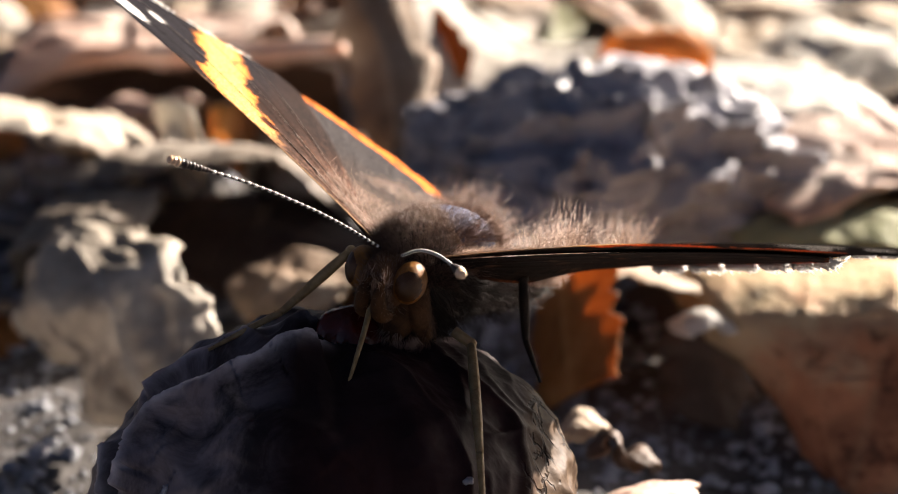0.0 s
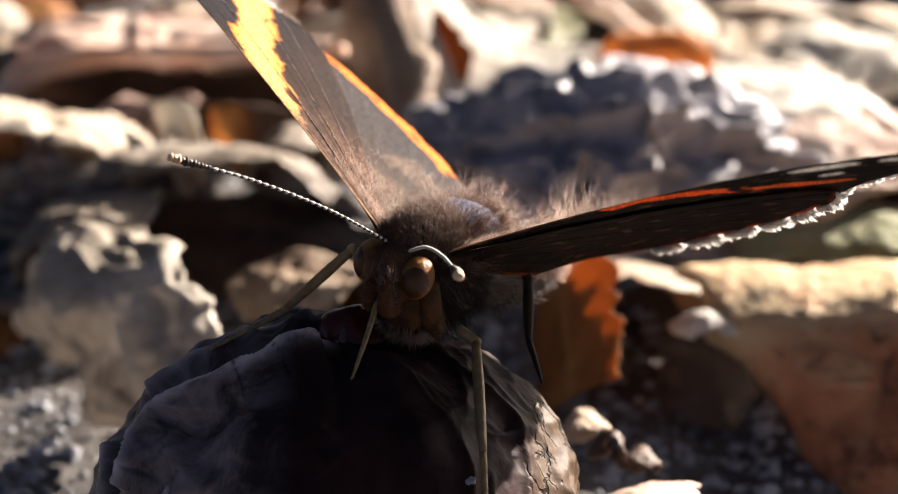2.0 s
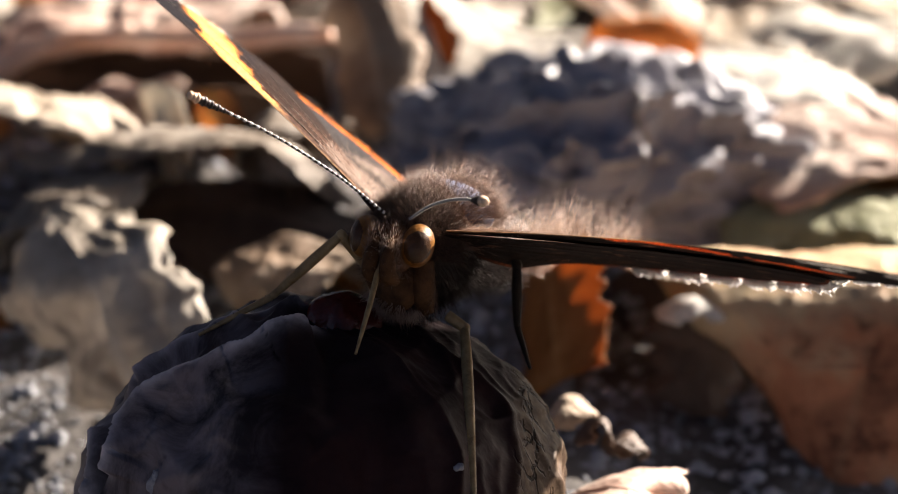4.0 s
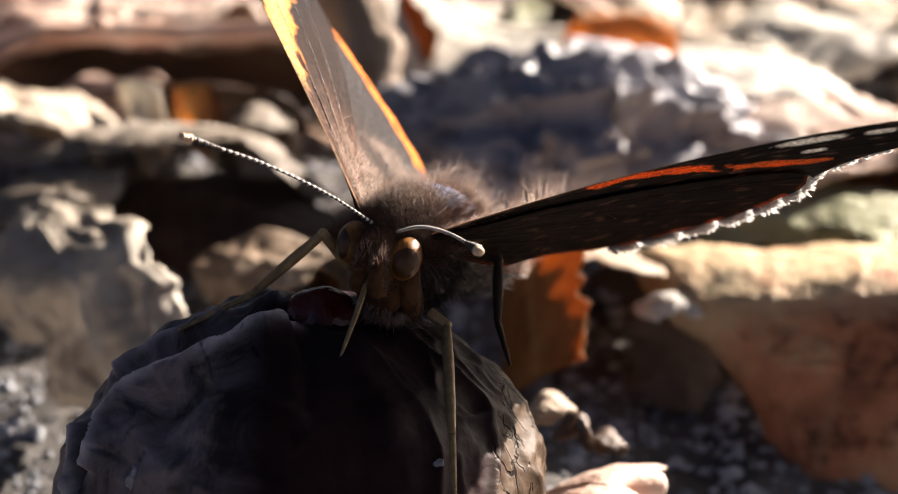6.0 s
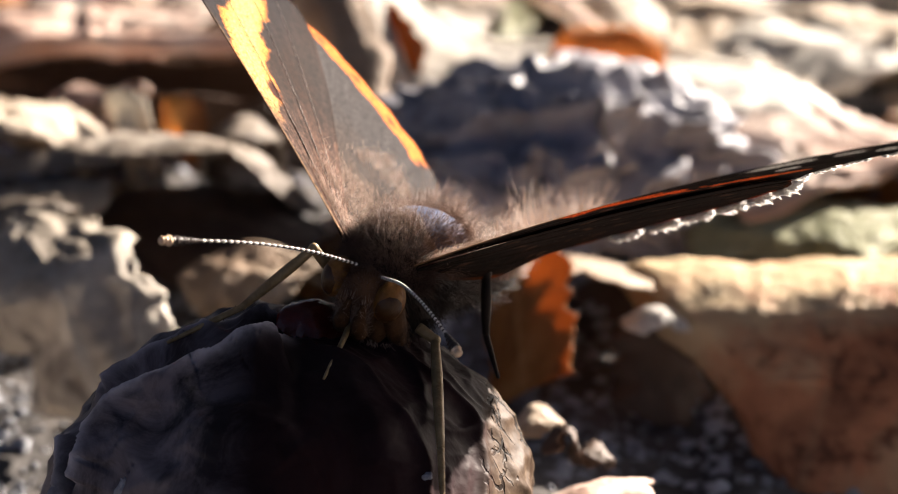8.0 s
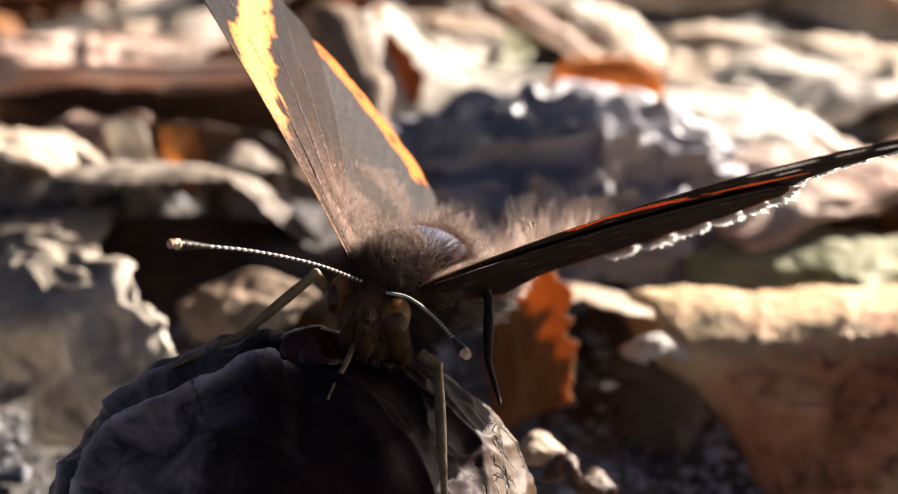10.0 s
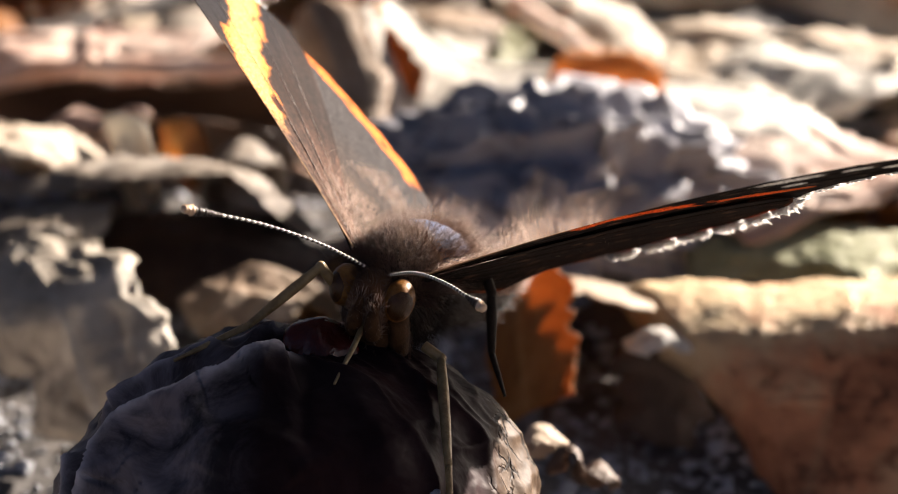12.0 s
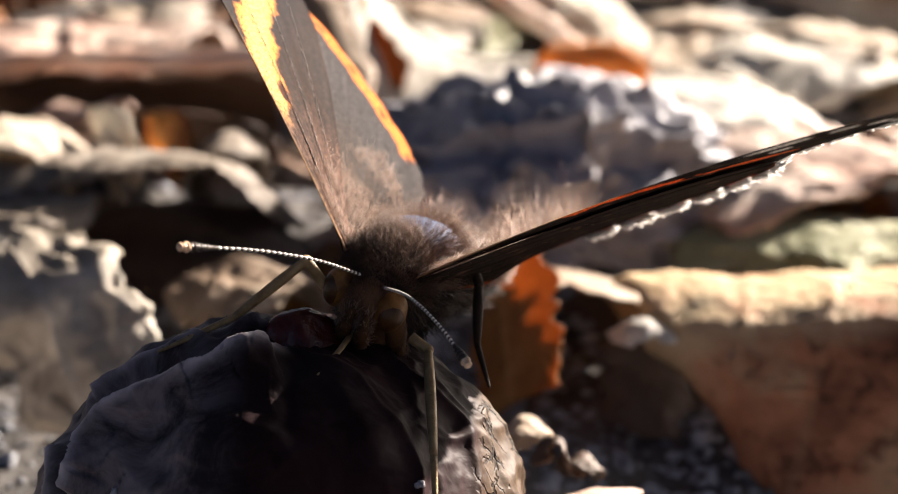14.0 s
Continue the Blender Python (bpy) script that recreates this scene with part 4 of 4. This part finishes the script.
FORE_RAYS = [0.055, -0.06, -0.2, -0.31, -0.42]
HIND_RAYS = [-0.35, -0.6, -0.8, -1.0, -1.18, -1.33]
wings = {}
for side in (1, -1):
    rng = np.random.default_rng(21 + side)
    fore = wing("forewing", "black-brown forewing with an orange band and white spots", side, lead_fore, trail_fore, 29.6, fore_colour, FORE_RAYS, 0.12, 190, 64)
    hind = wing("hindwing", "brown hindwing with an orange border and white fringe", side, lead_hind, trail_hind, 18.6, hind_colour, HIND_RAYS, -0.12, 130, 100)
    if side > 0:
        wing_fringe(hind, side, lead_hind, trail_hind, [(4.9, 6.4), (7.0, 9.0), (9.5, 11.4), (11.9, 13.7), (14.2, 15.9), (16.3, 17.5), (17.7, 18.6)], -0.2, rng, 0.5, 0.72)
    wing_fringe(fore, side, lead_fore, trail_fore, [(18.4, 19.3), (19.8, 21.2), (21.8, 23.2), (24.0, 25.6), (26.2, 27.2), (27.8, 28.8)], 0.12, rng, 0.9, 0.34)
    if side > 0:
        wing_hair(hind, side, (0.6, 6.0, -4.5, -13.5), 2200, 2.5, -0.05, rng, MAT["fur_pale"], (0.2, 0.25, 1.0))
        wing_hair(hind, side, (4.0, 11.0, -4.5, -13.0), 1200, 0.6, -0.05, rng, MAT["fur_pale"], (0.7, 0.5, 0.5))
    else:
        wing_hair(hind, side, (0.4, 6.5, -2.5, -12.0), 2600, 0.7, -0.08, rng, MAT["fur_pale"], (0.8, 0.5, 0.3))
    wing_hair(fore, side, (0.2, 5.0, 0.2, -2.0), 1200, 0.55, 0.16, rng, MAT["fur_pale"], (0.85, 0.3, 0.35))
    for g in (-0.05, -0.26, -0.42):
        far = max(q for q in np.arange(4, 27, 0.5) if trail_fore(q) + 0.4 < math.tan(g) * q < lead_fore(q) - 0.15 or q < 4.4)
        v, f = tube([(side * q, -math.tan(g) * q, wing_height(q, math.tan(g) * q, 0.2)) for q in np.linspace(0.8, far, 6)], [0.026, 0.02, 0.013], 6, 30)
        part("vein", v, f, MAT["vein"], fore)
    wings[side] = (fore, hind)


def fur_on(centre, radii, count, rng, keep, flow):
    roots = []
    while len(roots) < count:
        u = Vector(rng.normal(0, 1, 3)).normalized()
        if not keep(u):
            continue
        p = Vector(centre) + Vector((u.x * radii[0], u.y * radii[1], u.z * radii[2])) * 0.96
        roots.append((p, u + Vector(flow)))
    return roots


rng = np.random.default_rng(7)
CHEST, CHEST_R = Vector((0, -1.0, -0.4)), (2.6, 4.0, 3.3)
v, f = blob(CHEST, CHEST_R, 24, 32, lambda u: 1 + 0.05 * noise.noise(u * 3))
thorax = part("thorax", v, f, MAT["body"], butterfly, "dark thorax under brown fur")
v, f = hairs(fur_on(CHEST, CHEST_R, 9000, rng, lambda u: u.y < -0.3 + 0.1 * u.x and u.z > -0.15, (0, -0.45, 0.3)), rng, 0.85, 0.0095)
tagged(part("fur", v, f, MAT["fur_brown"], thorax, "brown fur"), kind="stuff")
v, f = hairs(fur_on(CHEST, CHEST_R, 3200, rng, lambda u: u.y > -0.15 and u.z > 0.1 and abs(u.x) > 0.45, (0, 0.5, 0.4)), rng, 1.0, 0.008)
tagged(part("fur", v, f, MAT["fur_brown"], thorax, "soft brown fuzz beside the bald patch"), kind="stuff")
v, f = hairs(fur_on(CHEST, CHEST_R, 4200, rng, lambda u: u.z < 0.15, (0, 0.5, -0.45)), rng, 1.0, 0.016)
tagged(part("fur", v, f, MAT["fur_dark"], thorax, "blackish fur of the breast"), kind="stuff")
v, f = blob((0.1, 0.3, 1.7), (2.4, 2.9, 1.45), 20, 28)
part("bare_patch", v, f, MAT["bare"], thorax, "bald shiny blue-grey patch")
v, f = hairs(fur_on((0.1, 0.3, 1.7), (2.4, 2.9, 1.45), 5200, rng, lambda u: u.z > 0.05 and rng.uniform() < 0.12 + (u.x * u.x + u.y * u.y) ** 1.5, (0, 0.3, 0.5)), rng, 0.8, 0.006)
tagged(part("fur", v, f, MAT["fur_brown"], thorax, "sparse fine hair round the bald patch"), kind="stuff")
v, f = hairs(fur_on(CHEST + Vector((0, 1.2, 0)), CHEST_R, 2600, rng, lambda u: u.y > 0.25 and u.z > 0.2, (0, 0.3, 0.8)), rng, 1.9, 0.008)
tagged(part("fur", v, f, MAT["fur_brown"], thorax, "long soft brown fuzz behind the bald patch"), kind="stuff")
# short brush-like forelegs folded under the head
for a, b, c, radius, words in (((-1.2, -4.0, -0.9), (-0.8, -3.8, -2.6), (-0.4, -3.1, -3.8), 0.66, "pale-edged brown foreleg folded to the breast"),
                               ((1.4, -4.0, -1.0), (1.8, -3.7, -2.5), (2.0, -2.9, -3.6), 0.62, "orange-brown foreleg folded to the breast")):
    v, f = tube([a, b, c], [radius, radius * 1.1, radius * 0.7], 14, 20)
    brush = part("foreleg", v, f, MAT["foreleg"], thorax, words)
    roots = []
    for _ in range(1100):
        q = Vector(a).lerp(Vector(c), rng.uniform(0, 1))
        u = Vector(rng.normal(0, 1, 3)).normalized()
        roots.append((q + u * radius * 0.9, u * 0.5 + Vector((0.1, 0.2, -1))))
    v, f = hairs(roots, rng, 0.42, 0.009, 0.1)
    tagged(part("foreleg_hair", v, f, MAT["fur_brown"] if a[0] > 0 else MAT["fur_pale"], brush, "short brown hair"), kind="stuff")
v, f = blob((0.5, -3.9, -2.4), (1.25, 0.9, 1.9), 16, 20, lambda u: 1 + 0.06 * noise.noise(u * 3))
beard = part("beard", v, f, MAT["foreleg"], thorax, "smooth orange-brown scales below the head")
v, f = hairs(fur_on((0.4, -3.7, -3.5), (1.6, 0.9, 0.9), 900, rng, lambda u: u.z < -0.1, (0.1, -0.1, -0.8)), rng, 0.55, 0.012)
tagged(part("beard_hair", v, f, MAT["fur_pale"], beard, "pale fringe of hair"), kind="stuff")
v, f = blob((0, 0, 0), (2.1, 6.2, 2.1), 40, 28, lambda u: 1 + 0.035 * math.cos(u.y * 16))
abdomen = part("abdomen", v, f, MAT["body"], butterfly, "dark ringed abdomen")
v, f = hairs(fur_on((0, 0, 0), (2.1, 6.2, 2.1), 2200, rng, lambda u: True, (0, 0.8, 0.0)), rng, 0.9, 0.02)
tagged(part("fur", v, f, MAT["fur_dark"], abdomen, "short dark fur"), kind="stuff")

# head: its own space is that of the body, moved to the neck
def at_neck(verts):
    return [Vector(p) - NECK for p in verts]


v, f = blob((0, -4.8, -1.2), (1.4, 1.2, 1.6), 20, 26)
head = part("head", at_neck(v), f, MAT["head"], butterfly, "orange-brown hairy head")
for side in (1, -1):
    v, f = blob((side * 1.55, -4.95, -0.9), (0.82, 1.0, 1.15), 40, 52)
    # forward faces take the darker slot: shade put into the eye's colour
    toward = Vector((side * 0.55, -0.8, -0.25)).normalized()
    slots = []
    for q in f:
        c = sum((Vector(v[i]) for i in q), Vector()) / len(q) - Vector((side * 1.55, -4.95, -0.9))
        slots.append(1 if c.normalized().dot(toward) > 0.62 else 0)
    part("eye", at_neck(v), f, [MAT["eye"], MAT["eye_dark"]], head, "amber compound eye, its centre darkened for shade", True, slots)
    # feelers held forward between the eyes
    v, f = tube([(side * 0.5 + 0.2, -4.9, -2.9), (side * 0.52 + 0.3, -5.8, -2.8), (side * 0.48 + 0.4, -6.4, -2.0), (side * 0.4 + 0.4, -6.4, -1.1)], [0.4, 0.48, 0.38, 0.12], 12, 22)
    palp = part("palp", at_neck(v), f, MAT["foreleg"], head, "hairy forward-pointing palp")
    roots = []
    for _ in range(620):
        s = rng.uniform(0, 1)
        c = Vector((side * 0.5 + 0.2 + 0.2 * s, -5.2 - 1.3 * s, -2.8 + 1.7 * s * s))
        u = Vector(rng.normal(0, 1, 3)).normalized()
        roots.append((c + u * 0.4, u + Vector((0, -0.5, 0.7))))
    v, f = hairs(roots, rng, 0.42, 0.009)
    tagged(part("palp_hair", at_neck(v), f, MAT["fur_pale"], palp, "pale bristles"), kind="stuff")
v, f = hairs(fur_on((0, -4.8, -1.2), (1.4, 1.2, 1.6), 1100, rng, lambda u: abs(u.x) < 0.75, (0, -0.5, 0.1)), rng, 0.55, 0.013)
tagged(part("head_hair", at_neck(v), f, MAT["fur_brown"], head, "brown hair"), kind="stuff")
# the proboscis: its own space has its root as origin and points down
PROBOSCIS_ROOT = Vector((0.25, -5.9, -2.7))
SIP = Vector((-4.2, -6.9, 22.2))
v, f = tube([(0, 0, 0.3), (0.05, 0, -1.5), (0, 0.05, -3.2), (0, 0, -4.6)], [0.17, 0.15, 0.12, 0.07], 10, 30)
proboscis = part("proboscis", v, f, MAT["leg"], head, "tan proboscis let down to the plum")


def antenna(points):
    """A thin jointed feeler, ringed dark and white, with a dark club and a pale tip."""
    n = 35
    line = spline(points, 2 * n + 1)
    verts, faces, slots = [], [], []
    for k in range(2 * n):
        s = k / (2 * n)
        r = 0.075 if s < 0.82 else float(np.interp(s, [0.82, 0.92, 0.97, 1.0], [0.08, 0.23, 0.24, 0.14]))
        a, b = line[k], line[k + 1]
        bulge = 1.25 if k % 2 else 0.9
        v, f = tube([a, (a + b) / 2, b], [r * 0.92, r * bulge, r * 0.92], 8, 3)
        m = len(verts)
        verts += v
        faces += [tuple(i + m for i in q) for q in f]
        slots += [(2 if s > 0.95 else 0 if s > 0.84 else k % 2)] * len(f)
    ob = part("antenna", at_neck(verts), faces, [MAT["ant_dark"], MAT["ant_white"], MAT["ant_tip"]], head, "thin antenna ringed black and white, with a pale club tip", True, slots)


antenna([(-0.55, -5.3, 0.35), (-2.2, -8.6, 1.2), (-4.2, -12.7, 1.75), (-6.34, -16.93, 1.85)])
antenna([(0.8, -5.3, 0.3), (2.6, -6.6, 0.95), (5.0, -8.5, 1.05), (7.55, -10.49, 0.67)])


def leg(label, points, mat, foot_spines):
    """A jointed leg; its own space has its foot's end as origin."""
    foot = Vector(points[-1])
    v, f = join(tube(points[:2], [0.3, 0.28], 10, 8), tube(points[1:3], [0.24, 0.31, 0.28, 0.2], 10, 14), tube(points[2:], [0.2, 0.18, 0.14, 0.09], 8, 20), blob(points[1], (0.3, 0.3, 0.3), 8, 10))
    ob = part("leg", [Vector(p) - foot for p in v], f, mat, butterfly, label)
    rr = np.random.default_rng(3)
    roots = []
    a, b = Vector(points[2]), foot
    for k in range(foot_spines):
        s = k / foot_spines
        roots.append((a + (b - a) * s, (0.2, -0.5, -0.8)))
        roots.append((a + (b - a) * s, (-0.4, -0.2, 0.8)))
    v, f = hairs(roots, rr, 0.32, 0.025, 0.05)
    tagged(part("spines", [Vector(p) - foot for p in v], f, MAT["leg_dark_and_shade"], ob, "short dark spines"), kind="stuff")
    ob.location = (foot - BASE) * MM
    return ob, foot, Vector(points[1])


legs = [
    leg("olive-brown leg stretched over the plum", [(-2.7, -0.8, 24.2), (-4.4, -1.0, 26.6), (-8.1, -2.0, 23.6), (-11.9, -3.2, 22.0)], MAT["leg"], 12),
    leg("olive-brown leg reaching straight down the plum", [(1.0, -1.9, 22.4), (1.9, -2.4, 21.9), (2.3, -9.2, 18.9), (2.5, -12.2, 15.9)], MAT["leg"], 10),
    # same kind of leg, coloured near-black to paint its shade
    leg("hind leg, its shade put into a dark colour", [(4.3, 3.4, 24.4), (4.7, 2.9, 23.4), (4.75, 2.0, 20.2), (5.5, 0.9, 18.1)], MAT["leg_dark_and_shade"], 8),
]

# ---- movement ----
WING_A = [
    (0, 22.7), (0.1, 25.2), (0.2, 31.6), (0.3, 38.8), (0.4, 41.6), (0.5, 40), (0.6, 32), (0.7, 22.9),
    (0.8, 21.3), (0.9, 21.4), (1, 21.4), (1.1, 21.8), (1.2, 22.5), (1.3, 25), (1.4, 28.7), (1.5, 33.4),
    (1.6, 34.3), (1.8, 34.8), (2, 34), (2.2, 26.5), (2.3, 26.7), (2.4, 26.4), (2.5, 26.4), (2.6, 26.8),
    (2.7, 28.2),
]
WING_B = [
    (4.8, 5.6), (4.9, 5.7), (5, 7), (5.1, 11.8), (5.2, 21), (5.3, 26.6), (5.4, 24), (5.5, 19.6),
    (5.6, 20.1), (5.7, 22), (5.8, 23.6), (5.9, 30.1), (6, 33.9), (6.1, 32.2), (6.2, 28), (6.3, 26),
    (6.4, 27.2), (6.5, 28), (6.6, 29.6), (6.7, 32.5), (6.8, 33.7), (6.9, 39.8), (7, 41.7),
]
WING_C = [
    (7.1, 42.2), (7.2, 42.4), (7.3, 35.2), (7.4, 33.2), (7.5, 35.5), (7.6, 36.3), (7.7, 38), (7.8, 38.4),
    (7.9, 38.4), (8, 37.9), (8.2, 40.1), (8.4, 42.8), (8.5, 43.2), (8.6, 42.3), (8.8, 37.9), (9, 38.3),
    (9.2, 38.4),
]
WING_D = [
    (11.3, 30.6), (11.5, 31.1), (11.7, 31), (11.9, 31.9), (12, 33.3), (12.1, 29.9), (12.2, 25.6), (12.3, 23.9),
    (12.4, 23), (12.5, 23.2), (12.6, 23.6), (12.7, 25.9), (12.8, 25.4), (12.9, 26.2), (13, 28.2), (13.1, 29.7),
    (13.3, 33.7), (13.5, 35.6), (13.7, 37.2), (14, 40.8),
]
# between them the wings go on opening and closing slowly
WING_GAPS = [(3.1, 31), (3.5, 24), (3.9, 17), (4.3, 8), (9.6, 36), (10.0, 39), (10.4, 35), (10.9, 32)]
# seconds; the body's turn, pitch and roll; its shift; shake, nod and tilt of the head;
# what each wing, left and right, adds to the angle; twist of the left pair and the right
BODY = [
    (0, 30.6, 20.2, 5.3, -0.53, -0.82, 0.65, -1.0, 4.6, 0.4, -2.2, 4.7, 0.1, 2.7),
    (0.5, 30.3, 19.4, 5.0, -0.23, -1.06, 1.02, -4.9, 3.7, 1.1, -5.4, 2.4, 2.1, 1.9),
    (1, 30.9, 20.0, 6.5, -0.25, -0.90, 0.73, -4.7, 4.2, -1.3, -2.2, 0.3, 0.2, 2.5),
    (1.5, 30.4, 19.6, 5.2, -0.23, -1.18, 0.97, -4.2, 4.1, 1.2, -3.9, 2.7, 0.2, 2.0),
    (2, 29.1, 19.8, 6.2, -0.18, -1.25, 1.20, -5.4, 2.1, 1.8, -3.4, 2.2, -0.7, 2.6),
    (2.5, 29.1, 20.7, 8.3, -0.20, -1.08, 1.23, -3.8, 5.8, -3.3, 0.7, 4.1, 0.2, -0.7),
    (5, 22.9, 23.1, 9.3, -0.05, -0.29, 1.29, -6.5, 18.0, -11.6, 2.2, 16.4, -3.8, 0.1),
    (5.5, 23.7, 22.7, 9.3, 0.29, -0.34, 0.91, 0.1, 7.0, -3.6, 1.3, 16.4, -3.3, -2.5),
    (6, 25.5, 22.3, 8.2, 0.19, -0.47, 0.77, 1.7, 3.0, -1.2, -0.4, 12.8, -2.4, -1.4),
    (6.5, 26.0, 21.1, 7.5, 0.01, -0.49, 0.58, 3.8, -0.3, 1.2, -1.0, 10.2, -0.6, 1.5),
    (7, 26.9, 20.0, 8.5, 0.35, -0.56, 0.57, 2.9, -2.7, 1.6, -1.1, 3.9, -1.2, -1.4),
    (7.5, 28.1, 18.8, 8.0, 0.11, -0.61, 0.51, 4.7, -3.3, 2.9, -1.4, 5.6, -0.8, 0.6),
    (8, 28.4, 17.1, 8.3, 0.15, -0.74, 0.25, 7.1, -9.4, 7.4, -2.2, 4.8, 0.6, 1.9),
    (8.5, 28.9, 15.9, 8.6, 0.12, -0.85, 0.31, 7.6, -7.4, 6.6, -0.5, 5.7, 1.6, 1.2),
    (9, 28.1, 15.4, 8.8, 0.23, -0.70, 0.43, 5.8, -8.3, 7.8, -2.0, 4.1, 0.3, 1.6),
    (11.5, 26.2, 19.5, 10.9, 0.11, 0.53, 0.42, 7.1, -0.9, -2.2, 3.3, 5.4, 1.1, 2.3),
    (12, 26.8, 19.7, 11.7, -0.00, 0.54, 0.07, 7.9, 0.5, -4.8, 4.6, 4.5, 2.1, 2.5),
    (12.5, 27.1, 20.5, 13.5, -0.08, 0.72, 0.31, 8.9, 9.7, -10.8, 9.4, 5.5, 0.4, 0.5),
    (13, 25.4, 19.2, 12.7, 0.19, 0.76, -0.11, 8.2, 0.0, -2.4, 4.0, 7.2, -0.4, 1.4),
    (13.5, 24.2, 17.1, 12.5, 0.43, 0.62, -0.33, 5.6, -4.1, 2.5, 2.4, 6.3, 0.3, 3.5),
    (14, 24.5, 16.0, 11.5, 0.44, 0.37, -0.18, 6.2, -7.6, 7.1, 1.3, 6.3, 0.6, 2.5),
]


def turned(axis, degrees):
    return Matrix.Rotation(radians(degrees), 4, axis)


def moved(v):
    return Matrix.Translation(Vector(v) * MM)


def motions():
    angle = sorted(WING_A + WING_B + WING_C + WING_D + WING_GAPS)
    table = np.array(BODY, float)
    times = sorted({t for t, _ in angle} | {row[0] for row in BODY})
    keys = {ob: [] for ob in (thorax, abdomen, head, proboscis, *wings[1], *wings[-1], *(item[0] for item in legs))}
    for t in times:
        turn, pitch, roll, dx, dy, dz, shake, nod, tilt, add_l, add_r, twist_l, twist_r = (float(np.interp(t, table[:, 0], table[:, k])) for k in range(1, 14))
        phi = float(np.interp(t, [a for a, _ in angle], [p for _, p in angle]))
        body = moved(MIDDLE + Vector((dx, dy, dz)) - BASE) @ turned("Z", -turn) @ turned("X", -pitch) @ turned("Y", roll)
        neck = body @ moved(NECK) @ turned("Z", shake) @ turned("X", -nod) @ turned("Y", tilt)
        keys[thorax].append((t, body))
        keys[abdomen].append((t, body @ moved((0, 6.8, -0.5)) @ turned("X", 8)))
        keys[head].append((t, neck))
        # the proboscis swings from the head to the same spot on the plum
        spot = SIP + Vector((float(np.interp(t, [0, 2.7, 4.8, 14], [0, 0, 1.0, 0.7])), 0, 0))
        goal = neck.inverted() @ ((spot - BASE) * MM) - (PROBOSCIS_ROOT - NECK) * MM
        keys[proboscis].append((t, moved(PROBOSCIS_ROOT - NECK) @ Vector((0, 0, -1)).rotation_difference(goal).to_matrix().to_4x4()))
        for side, add, twist, span, hind in ((1, add_l, twist_l, 5.9, 0.06), (-1, add_r, twist_r, 0.0, -0.8)):
            hinge = body @ moved((side * WING_ROOT.x, WING_ROOT.y, WING_ROOT.z)) @ turned("X", -6.3 + twist) @ turned("Y", -side * (phi + add)) @ turned("X", span)
            keys[wings[side][0]].append((t, hinge))
            keys[wings[side][1]].append((t, hinge @ turned("X", hind)))
        # each leg turns about its foot as its knee is carried along
        for ob, foot, knee in legs:
            goal = knee + Vector((dx + 0.3, 0, dz - 0.7)) * 0.35
            swing = (knee - foot).rotation_difference(goal - foot)
            keys[ob].append((t, moved(foot - BASE) @ swing.to_matrix().to_4x4()))
    for ob, rows in keys.items():
        walk(ob, rows)


motions()
